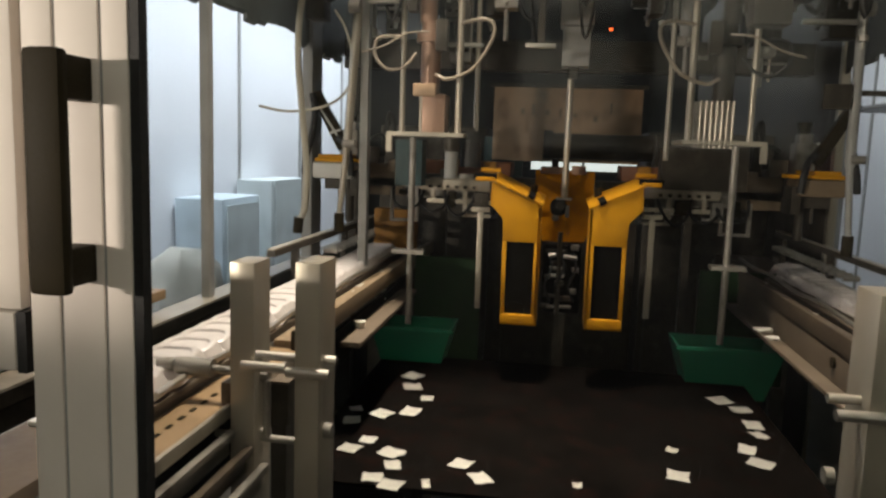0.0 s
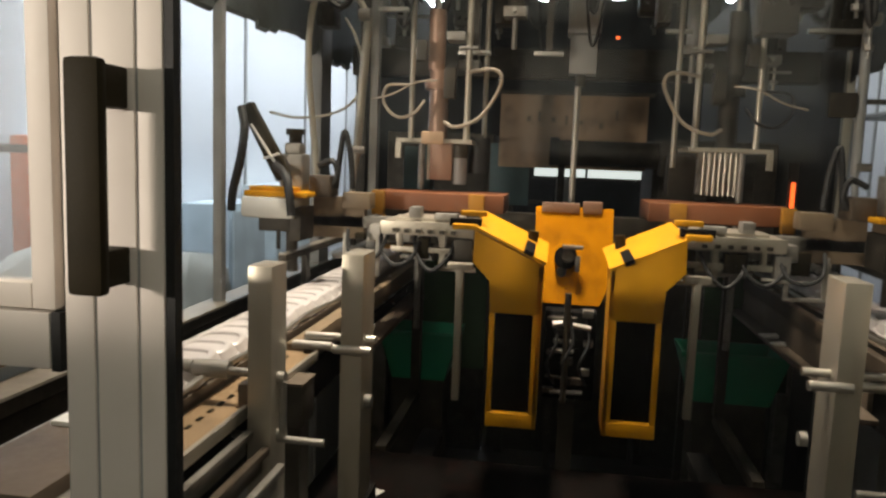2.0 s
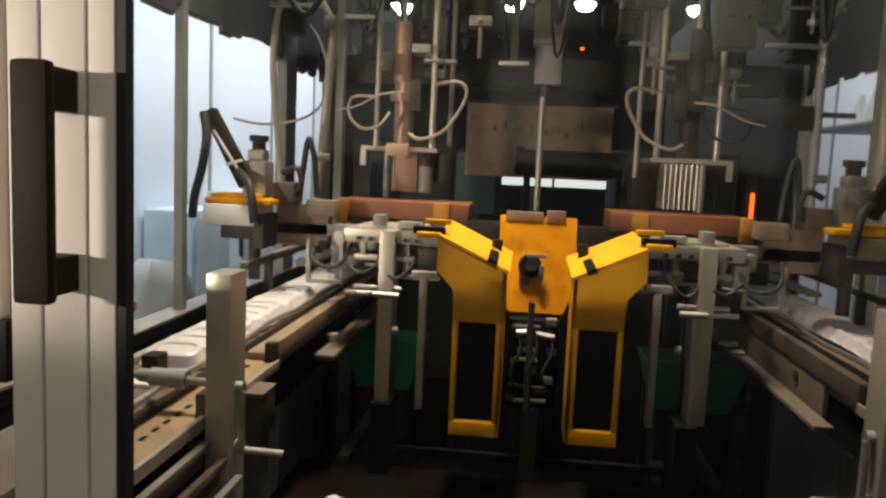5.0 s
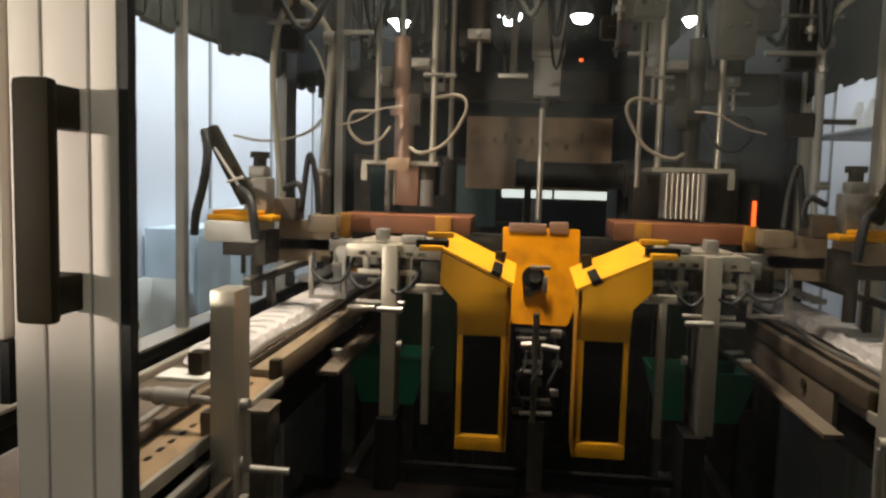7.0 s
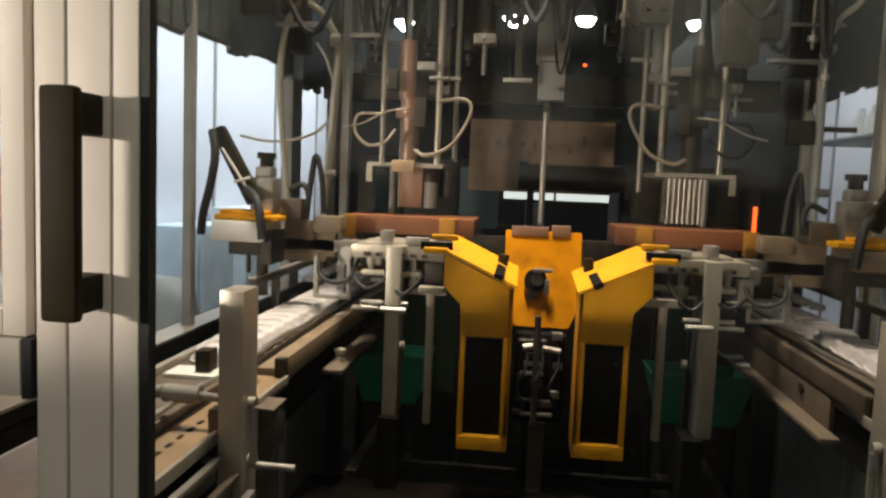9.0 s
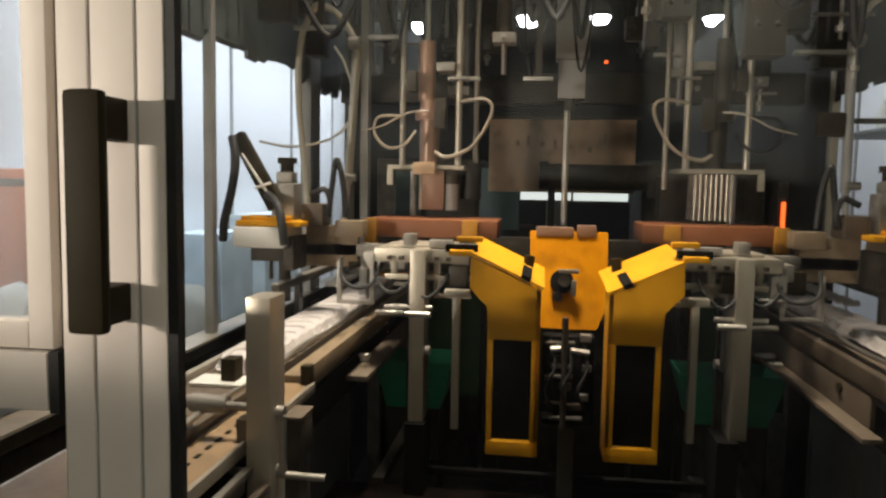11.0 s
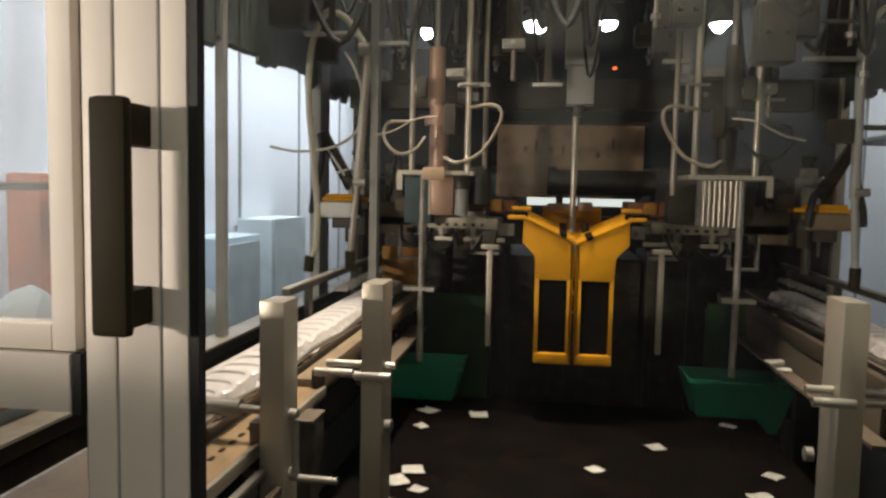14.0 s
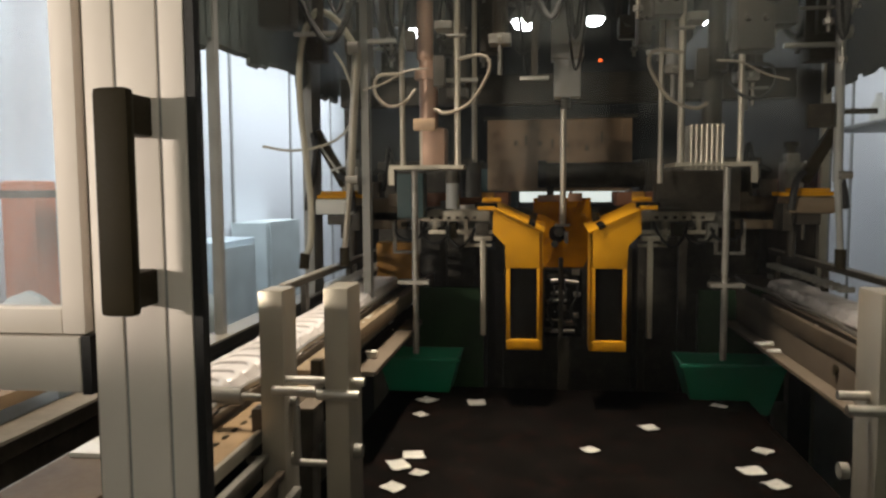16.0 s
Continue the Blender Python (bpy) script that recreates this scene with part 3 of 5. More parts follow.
def post_carriage():
    t = thing("post_carriage", C, 1.02, 0.8, "sliding carriage of square aluminium posts with chrome pins", "carriage")
    for s in (-1, 1):
        X = lambda d: C + s * d
        span = lambda a, b: (min(X(a), X(b)), max(X(a), X(b)))
        x = part("post", boxes((*(span(0.40, 0.362) if s < 0 else span(0.427, 0.387)), 1.02, 1.10, 0.80, 1.240), bevel=0.003), ALU, t)
        each("pin", (((X(0.41), 1.015, 1.078), (X(0.345), 1.015, 1.078), 0.008),), CHROME, x)
        each("pin", (((X(0.47), 1.05, 1.09), (X(0.345), 1.05, 1.09), 0.007),), CHROME, x)
        each("pin", (((X(0.49), 1.04, 1.075), (X(0.42), 1.04, 1.075), 0.008),), CHROME, x)
        each("knob", (((X(0.362), 1.05, 0.98), (X(0.35), 1.05, 0.98), 0.012),), DULL, x)
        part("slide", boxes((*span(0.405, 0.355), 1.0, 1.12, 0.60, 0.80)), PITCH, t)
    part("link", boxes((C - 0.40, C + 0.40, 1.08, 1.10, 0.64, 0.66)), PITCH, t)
    return t


def slide_rails():
    for x in (C - 0.38, C + 0.38):
        k = thing("slide_rail", x, 1.5, 0, "matt black floor rail that carries the post carriage", "rail", "slide rails")
        part("rail", boxes((x - 0.03, x + 0.03, 0.80, 2.10, 0.56, 0.60), bevel=0.003), PITCH, k)
        for y in (0.9, 1.95):
            part("leg", boxes((x - 0.02, x + 0.02, y, y + 0.04, 0, 0.56)), PITCH, k)


# ---- the gripper carriage ----
def arm(t, s):
    X = lambda d: C + s * d
    a = part("gripper_arm", bmesh.new(), YELLOW, t, "yellow painted gripper arm with a dark window")
    y0, y1 = 1.60, 1.70
    head = [(X(0.072), 1.178), (X(0.226), 1.250), (X(0.228), 1.178), (X(0.188), 1.140), (X(0.186), 1.068), (X(0.072), 1.068)]
    bm = bmesh.new()
    prism(bm, head, y0, y0 + 0.012, 0.0015)
    prism(bm, [(X(0.072), 1.177), (X(0.082), 1.182), (X(0.082), 0.81), (X(0.072), 0.81)], y0, y1, 0.001)
    prism(bm, [(X(0.188), 1.140), (X(0.182), 1.140), (X(0.180), 0.81), (X(0.186), 0.81)], y0 + 0.012, y1, 0.001)
    part("head_plate", bm, YELLOW, a)
    part("inner_strip", boxes((min(X(0.0722), X(0.0895)), max(X(0.0722), X(0.0895)), y0, y0 + 0.012, 0.8405, 1.0675), bevel=0.001), YELLOW, a)
    part("outer_strip", boxes((min(X(0.186), X(0.174)), max(X(0.186), X(0.174)), y0 + 0.001, y0 + 0.012, 0.8405, 1.0675), bevel=0.001), YELLOW, a)
    part("bottom_block", boxes((min(X(0.072), X(0.186)), max(X(0.072), X(0.186)), y0, y1, 0.808, 0.84), bevel=0.003), YELLOW, a)
    # black sheet in place of the shade inside the arm
    part("window_backing", boxes((min(X(0.085), X(0.178)), max(X(0.085), X(0.178)), y0 + 0.02, y0 + 0.03, 0.84, 1.08)), PITCH, a, "black sheet for the shade in the window recess")
    bm = bmesh.new()
    slab(bm, [(X(0.068), y0 - 0.004, 1.181), (X(0.230), y0 - 0.004, 1.255), (X(0.230), y0 + 0.28, 1.268), (X(0.068), y0 + 0.28, 1.194)], 0.006)
    part("sloped_lid", bm, YELLOW, a, "bright sloped yellow lid")
    bm = bmesh.new()
    slab(bm, [(X(0.098), y0 - 0.008, 1.197), (X(0.118), y0 - 0.008, 1.206), (X(0.118), y0 + 0.13, 1.2125), (X(0.098), y0 + 0.13, 1.2035)], 0.010)
    part("strap", bm, PITCH, a, "black strap over the lid")
    each("knob", (((X(0.106), y0 + 0.20, 1.20), (X(0.102), y0 + 0.20, 1.236), 0.013),), BLACK, a, seg=10)
    bm = boxes((min(X(0.222), X(0.275)), max(X(0.222), X(0.275)), y0 - 0.006, y0 + 0.016, 1.250, 1.262), (min(X(0.205), X(0.265)), max(X(0.205), X(0.265)), y0 + 0.05, y0 + 0.07, 1.276, 1.288), bevel=0.002)
    part("fork", bm, YELLOW, a, "yellow fork tines")
    part("insert", boxes((min(X(0.215), X(0.285)), max(X(0.215), X(0.285)), y0 + 0.017, y0 + 0.049, 1.256, 1.272)), PITCH, a)
    return a


def robot_head(t, s):
    X = lambda d: C + s * d
    span = lambda a, b: (min(X(a), X(b)), max(X(a), X(b)))
    Y = 1.9
    # white on the left; the right unit's tan carries the dimmer light
    h = part("side_unit", boxes((*span(0.735, 0.882), Y - 0.05, Y + 0.10, 1.228, 1.285), bevel=0.014), WHITEP if s < 0 else BRASS, t, "rounded white unit head" if s < 0 else "rounded unit head, tan to imitate its dim side")
    part("yellow_plate", boxes((*span(0.70, 0.875), Y - 0.04, Y + 0.1, 1.286, 1.300), (*span(0.74, 0.865), Y - 0.03, Y + 0.06, 1.300, 1.312), bevel=0.003), YELLOW, h)
    part("gearbox", boxes((*span(0.735, 0.80), Y + 0.02, Y + 0.09, 1.30, 1.40), (*span(0.745, 0.79), Y + 0.03, Y + 0.08, 1.40, 1.43), bevel=0.006), DULL, h)
    part("cap", rods(((X(0.765), Y + 0.05, 1.43), (X(0.765), Y + 0.05, 1.455), 0.018), ((X(0.765), Y + 0.05, 1.452), (X(0.765), Y + 0.05, 1.468), 0.026)), BLACK, h)
    part("motor", boxes((*span(0.66, 0.72), Y + 0.03, Y + 0.12, 1.286, 1.345), bevel=0.006), BROWNSHADE, h)
    bm = bmesh.new()
    slab(bm, [(X(0.905), Y, 1.52), (X(0.875), Y, 1.535), (X(0.765), Y, 1.345), (X(0.80), Y, 1.325)], -0.03)
    part("lever", bm, BLACK, h, "black slanted lever arm")
    each("lever_strap", (((X(0.87), Y - 0.006, 1.475), (X(0.77), Y - 0.006, 1.33), 0.004), ((X(0.835), Y - 0.006, 1.385), (X(0.79), Y - 0.006, 1.40), 0.004),), WHITEP, h, seg=8)
    bm = bmesh.new()
    tube(bm, [(X(0.895), Y - 0.01, 1.52), (X(0.878), Y - 0.03, 1.46), (X(0.885), Y - 0.04, 1.38), (X(0.905), Y - 0.04, 1.30), (X(0.915), Y - 0.03, 1.245)], 0.011, ridge=0.12)
    part("cable", bm, RUBBER, h, "ribbed black cable")
    bm = bmesh.new()
    tube(bm, [(X(0.80), Y - 0.01, 1.37), (X(0.76), Y - 0.04, 1.345), (X(0.742), Y - 0.06, 1.30), (X(0.735), Y - 0.06, 1.24)], 0.011, ridge=0.12)
    part("cable", bm, RUBBER, h, "ribbed black cable")
    bm = bmesh.new()
    tube(bm, [(X(0.70), Y + 0.05, 1.37), (X(0.66), Y + 0.05, 1.385), (X(0.645), Y + 0.05, 1.345), (X(0.665), Y + 0.05, 1.315), (X(0.70), Y + 0.05, 1.32)], 0.008)
    tube(bm, [(X(0.652), Y + 0.06, 1.31), (X(0.642), Y + 0.06, 1.4), (X(0.63), Y + 0.06, 1.465), (X(0.612), Y + 0.06, 1.40), (X(0.605), Y + 0.06, 1.31)], 0.008)
    part("cable", bm, RUBBER, h, "black cable loop")
    part("underframe", boxes((*span(0.76, 0.85), Y, Y + 0.08, 1.19, 1.227), (*span(0.72, 0.75), Y - 0.03, Y + 0.08, 1.17, 1.26), bevel=0.003), DARK, h)
    each("nozzle", (((X(0.80), Y + 0.02, 1.195), (X(0.80), Y + 0.02, 1.14), 0.006), ((X(0.765), Y + 0.03, 1.2), (X(0.765), Y + 0.03, 1.08), 0.016),), DARK, h, seg=10)
    part("bracket", boxes((*span(0.58, 0.73), Y + 0.10, Y + 0.13, 1.17, 1.285), (*span(0.56, 0.64), Y + 0.08, Y + 0.14, 1.255, 1.30), bevel=0.004), BRASS, h, "tan bracket plate")


def gripper_carriage():
    t = thing("gripper_carriage", C, 1.6, 0.8, "yellow and orange gripper carriage sliding between the conveyors", "carriage")
    arms = [arm(t, -1), arm(t, 1)]
    bm = bmesh.new()
    prism(bm, [(C - 0.107, 1.282), (C + 0.102, 1.282), (C + 0.10, 1.10), (C + 0.07, 1.04), (C - 0.07, 1.04), (C - 0.10, 1.10)], 1.90, 1.92, 0.003)
    # leaned back so rear_light dims on it when the carriage is back
    for v in bm.verts:
        v.co.y += (v.co.z - 1.04) * 0.55
    c = part("centre_plate", bm, AMBER, t, "amber centre plate dulled for shade, with a dark round bore")
    part("bore", rods(((C - 0.02, 1.93, 1.16), (C - 0.02, 1.97, 1.15), 0.030), seg=20), PITCH, c)
    part("hub", rods(((C - 0.015, 1.915, 1.165), (C - 0.015, 1.935, 1.16), 0.016), ((C - 0.03, 1.92, 1.12), (C - 0.03, 1.95, 1.12), 0.012)), DARK, c)
    part("latch", boxes((C + 0.004, C + 0.016, 1.905, 1.92, 1.125, 1.165), (C - 0.03, C + 0.022, 1.91, 1.93, 1.183, 1.192), bevel=0.002), DULL, c, "worn steel latch")
    part("top_block", boxes((C - 0.09, C + 0.01, 2.02, 2.06, 1.27, 1.294), (C + 0.02, C + 0.07, 2.02, 2.06, 1.27, 1.30), bevel=0.002), PINK, c)
    # block blackened to keep the space between the arms in shade
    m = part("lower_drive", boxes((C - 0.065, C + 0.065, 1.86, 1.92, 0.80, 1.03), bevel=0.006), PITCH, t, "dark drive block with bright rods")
    rnd = random.Random(3)
    for i in range(5):
        z = 0.83 + i * 0.045 + rnd.uniform(-0.012, 0.012)
        part("drive_rod", rods(((C - 0.06 + rnd.uniform(0, 0.03), 1.845, z), (C + 0.06 - rnd.uniform(0, 0.06), 1.845, z + rnd.uniform(-0.012, 0.012)), rnd.uniform(0.004, 0.007)), seg=8), (DULL, DARK, CHROME)[i % 3], m)
    part("drive_shaft", rods(((C - 0.01, 1.84, 0.80), (C - 0.01, 1.84, 1.08), 0.008)), DARK, m)
    for k in range(9):
        x, z = C + rnd.uniform(-0.055, 0.05), 0.82 + 0.025 * k
        part("fitting", boxes((x - 0.012, x + rnd.uniform(0.006, 0.018), 1.842, 1.859, z, z + rnd.uniform(0.008, 0.02)), bevel=0.002), (DARK, BROWNSHADE, DULL)[k % 3], m)
    for k in range(3):
        bm = bmesh.new()
        x = C - 0.045 + 0.04 * k
        tube(bm, [(x, 1.858, 1.02), (x + 0.012, 1.83, 0.96), (x - 0.01, 1.825, 0.90), (x + 0.01, 1.858, 0.84)], 0.004)
        part("air_line", bm, RUBBER, m)
    part("coupling", rods(((C - 0.045, 1.838, 1.0), (C - 0.02, 1.838, 1.003), 0.008), ((C + 0.005, 1.838, 1.0), (C + 0.05, 1.838, 0.994), 0.007), seg=10), CHROME, m, "bright coupling")
    for s in (-1, 1):
        X = lambda d: C + s * d
        span = lambda a, b: (min(X(a), X(b)), max(X(a), X(b)))
        o = part("orange_cover", boxes((*span(0.20, 0.585), 2.10, 2.32, 1.25, 1.303), bevel=0.006), ORANGE, t, "orange painted cover box")
        part("end_block", boxes((*span(0.255, 0.30), 2.085, 2.10, 1.26, 1.304), bevel=0.003), OCHRE, o)
        part("end_block", boxes((*span(0.545, 0.58), 2.075, 2.10, 1.235, 1.305), bevel=0.003), OCHRE, o)
        p = part("platform", boxes((*span(0.25, 0.50), 1.85, 2.09, 1.222, 1.238), (*span(0.30, 0.47), 1.90, 2.05, 1.238, 1.246), bevel=0.003), ALU, t, "worn pale platform plate")
        part("underbeam", boxes((*span(0.20, 0.54), 1.9, 1.95, 1.18, 1.222), bevel=0.003), DULL, p)
        part("front_lip", boxes((*span(0.255, 0.495), 1.842, 1.849, 1.206, 1.240), bevel=0.001), ALU, p, "worn pale front lip")
        part("lower_rail", boxes((*span(0.23, 0.47), 1.852, 1.866, 1.160, 1.174), (*span(0.44, 0.455), 1.852, 1.862, 1.174, 1.21), bevel=0.001), ALU, p)
        part("side_frame", boxes((*span(0.50, 0.512), 1.86, 1.87, 1.10, 1.22), (*span(0.50, 0.60), 1.86, 1.87, 1.09, 1.10), (*span(0.588, 0.60), 1.86, 1.87, 1.10, 1.20), bevel=0.001), DULL, p)
        part("pin_row", boxes(*[(*span(0.30 + 0.03 * i, 0.312 + 0.03 * i), 1.832, 1.842, 1.212, 1.222) for i in range(6)]), DARK, p)
        part("bracket", boxes((*span(0.33, 0.345), 1.86, 1.88, 1.12, 1.221), (*span(0.25, 0.345), 1.86, 1.88, 1.115, 1.125)), ALU, p)
        part("leg", boxes((*span(0.255, 0.272), 1.66, 1.68, 0.84, 1.16), (*span(0.235, 0.292), 1.655, 1.685, 1.15, 1.165), bevel=0.002), ALU, t, "thin pale leg")
        # small fittings, rods and air lines hung under the platform
        rnd = random.Random(31 + s)
        for k in range(7):
            d, z, y = 0.28 + 0.045 * k + rnd.uniform(-0.015, 0.015), rnd.uniform(1.13, 1.19), rnd.uniform(1.84, 1.98)
            w, hgt = rnd.uniform(0.012, 0.03), rnd.uniform(0.02, 0.05)
            part("clamp", boxes((*span(d - w, d + w), y, y + 0.03, z, 1.20), bevel=0.003), (DARK, DULL, BLACK, BRASS)[k % 4], p)
            if k % 2:
                part("cross_rod", rods(((X(d - 0.05), y - 0.01, z + 0.01), (X(d + 0.05), y - 0.01, z + rnd.uniform(0.0, 0.02)), 0.0045), seg=8), CHROME, p)
        for k in range(3):
            d = 0.30 + 0.09 * k
            bm = bmesh.new()
            tube(bm, [(X(d), 1.86, 1.20), (X(d + 0.02), 1.83, 1.15), (X(d + 0.06), 1.82, 1.12 + 0.01 * k), (X(d + 0.10), 1.84, 1.16), (X(d + 0.11), 1.87, 1.21)], 0.005)
            part("air_line", bm, RUBBER, p)
        part("top_fitting", boxes((*span(0.30, 0.36), 1.86, 1.90, 1.2465, 1.262), (*span(0.40, 0.43), 1.88, 1.93, 1.2465, 1.275), bevel=0.002), DULL, p)
        part("side_beam", boxes((*span(0.50, 0.78), 2.0, 2.04, 1.20, 1.235), bevel=0.003), DULL, t)
        robot_head(t, s)
    part("spine", boxes((C - 0.6, C + 0.6, 2.34, 2.40, 1.12, 1.24), bevel=0.004), DARK, t)
    w = part("warning_lamp", boxes((0.756, 0.79, 2.605, 2.62, 1.12, 1.43), (0.62, 0.79, 2.401, 2.42, 1.12, 1.14), (0.77, 0.79, 2.42, 2.605, 1.12, 1.14), bevel=0.002), DARK, t, "dark bracket with a glowing red lens")
    part("lens", boxes((0.766, 0.778, 2.59, 2.604, 1.275, 1.365), bevel=0.004), RED, w, "glowing red lens")
    y = part("tray", boxes((C - 0.60, C + 0.60, 0.82, 1.86, 0.605, 0.615)), TRAY, t, "oily catch tray, coloured near-black for the shade below")
    part("tray_strut", boxes((C - 0.02, C + 0.02, 1.85, 1.87, 0.6155, 0.80), (C - 0.5, C - 0.47, 1.86, 2.36, 0.60, 0.63), (C + 0.47, C + 0.5, 1.86, 2.36, 0.60, 0.63), (C - 0.5, C - 0.47, 2.34, 2.37, 0.63, 1.12), (C + 0.47, C + 0.5, 2.34, 2.37, 0.63, 1.12)), DARK, y)
    return t, arms


# ---- overhead machinery ----
HEADS = []


def lift_column(s):
    X = lambda d: C + s * d
    span = lambda a, b: (min(X(a), X(b)), max(X(a), X(b)))
    k = thing("suspended_plate", X(0.44), 2.3, 1.1, "pale steel plate hung on thin bright rods", "frame", "lift frames")
    part("plate", boxes((*span(0.31, 0.355), 2.2, 2.4, 1.448, 1.460), (*span(0.355, 0.47), 2.37, 2.4, 1.448, 1.460), (*span(0.355, 0.47), 2.2, 2.23, 1.4485, 1.4605), (*span(0.47, 0.54), 2.2, 2.4, 1.448, 1.460)), ALU, k)
    if s < 0:
        part("lower_box", boxes((*span(0.47, 0.56), 2.42, 2.50, 1.29, 1.44), bevel=0.004), DTEAL, k, "teal grey box")
        part("canister", rods(((X(0.352), 2.27, 1.325), (X(0.352), 2.27, 1.405), 0.021)), GREY, k, "grey canister")
        part("canister_cap", rods(((X(0.352), 2.27, 1.405), (X(0.352), 2.27, 1.447), 0.024)), DARK, k)
        part("motor", rods(((X(0.30), 2.32, 1.36), (X(0.30), 2.32, 1.47), 0.033)), RUBBER, k)
        part("motor_stay", boxes((*span(0.29, 0.33), 2.30, 2.34, 1.47, 1.4795)), DARK, k)
    else:
        part("lower_box", boxes((*span(0.29, 0.55), 2.42, 2.50, 1.31, 1.44), bevel=0.004), DARK, k)
    each("side_rod", (((X(0.335), 2.26, 1.46), (X(0.335), 2.26, 2.40), 0.010), ((X(0.29), 2.35, 1.40), (X(0.29), 2.35, 2.40), 0.008), ((X(0.515), 2.3, 1.46), (X(0.515), 2.3, 2.40), 0.009)), ALU, k)
    part("end_strip", boxes((*span(0.525, 0.542), 2.2, 2.21, 1.40, 1.4475)), ALU, k)
    part("hanger", rods(((X(0.475), 2.28, 0.86), (X(0.475), 2.28, 1.447), 0.010)), DULL, k)
    part("foot_clamp", boxes((*span(0.43, 0.53), 2.26, 2.31, 1.085, 1.097)), DULL, k)
    h = thing("lift_cylinder", X(0.43), 2.3, 1.33, "brown lift cylinder with looped cloudy hoses" if s < 0 else "dark lift cylinder over a comb of bright rods", "cylinder", "lift heads")
    tone = PINK if s < 0 else DARK
    part("sleeve", rods(((X(0.43), 2.3, 1.447), (X(0.43), 2.3, 1.66), 0.030)), tone, h)
    part("collar_ring", rods(((X(0.43), 2.3, 1.60), (X(0.43), 2.3, 1.63), 0.045)), tone, h)
    part("upper_tube", rods(((X(0.44), 2.3, 1.66), (X(0.44), 2.3, 1.84), 0.026)), tone, h)
    part("piston_rod", rods(((X(0.44), 2.3, 1.84), (X(0.44), 2.3, 2.25), 0.009)), CHROME, h)
    if s < 0:
        part("clamp_block", boxes((*span(0.392, 0.458), 2.165, 2.185, 1.432, 1.468), bevel=0.004), BROWN, h, "pale worn clamp block")
        part("block", boxes((*span(0.375, 0.445), 2.25, 2.35, 1.325, 1.446), bevel=0.004), PINK, h)
        part("block_edge", boxes((*span(0.446, 0.452), 2.25, 2.26, 1.325, 1.446)), ALU, h)
    else:
        part("block", boxes((*span(0.36, 0.47), 2.33, 2.35, 1.31, 1.446), bevel=0.003), DULL, h)
        for i in range(7):
            part("comb_rod", rods(((X(0.37 + i * 0.015), 2.28, 1.31), (X(0.37 + i * 0.015), 2.28, 1.446), 0.0045), seg=8), ALU, h)
    for r in ((*span(0.37, 0.405), 2.22, 2.26, 1.57, 1.66), (*span(0.46, 0.49), 2.22, 2.26, 1.68, 1.74)):
        part("valve", boxes(r, bevel=0.003), DARK, h)
    for r in ((*span(0.345, 0.40), 2.22, 2.30, 1.74, 1.765), (*span(0.47, 0.50), 2.25, 2.33, 1.70, 1.72), (*span(0.30, 0.36), 2.2, 2.22, 1.712, 1.72)):
        part("fitting", boxes(r, bevel=0.002), DULL, h)
    bm = bmesh.new()
    tube(bm, [(X(0.40), 2.22, 1.50), (X(0.36), 2.2, 1.485), (X(0.29), 2.2, 1.515), (X(0.24), 2.2, 1.59), (X(0.232), 2.2, 1.635), (X(0.26), 2.2, 1.655), (X(0.33), 2.22, 1.648)], 0.0055)
    part("hose", bm, OLDHOSE, h, "cloudy looped hose")
    bm = bmesh.new()
    tube(bm, [(X(0.46), 2.22, 1.56), (X(0.49), 2.2, 1.52), (X(0.54), 2.2, 1.51), (X(0.58), 2.2, 1.55), (X(0.57), 2.2, 1.60), (X(0.50), 2.2, 1.605)], 0.005)
    part("hose", bm, OLDHOSE if s < 0 else RUBBER, h)
    bm = bmesh.new()
    tube(bm, [(X(0.62), 2.2, 1.56), (X(0.55), 2.18, 1.575), (X(0.48), 2.18, 1.61), (X(0.42), 2.2, 1.62)], 0.003)
    part("hose", bm, OLDHOSE, h)
    HEADS.append((h, X(0.43)))


def centre_column():
    k = thing("centre_column", C, 2.6, 1.26, "grey square centre column with a thin rod below", "column")
    part("housing", boxes((C - 0.045, C + 0.065, 2.56, 2.66, 1.83, 2.40), bevel=0.004), GREY, k)
    part("sleeve", boxes((C - 0.035, C + 0.055, 2.57, 2.65, 1.70, 1.829), bevel=0.004), GREY, k)
    part("tip", rods(((C + 0.005, 2.6, 1.66), (C + 0.005, 2.6, 1.70), 0.018)), DARK, k)
    part("rod", rods(((C - 0.002, 2.6, 1.262), (C - 0.002, 2.6, 1.66), 0.011)), ALU, k)
    part("lamp", rods(((C + 0.115, 2.5, 1.805), (C + 0.115, 2.5, 1.812), 0.006), seg=8), RED, k, "small red indicator light")


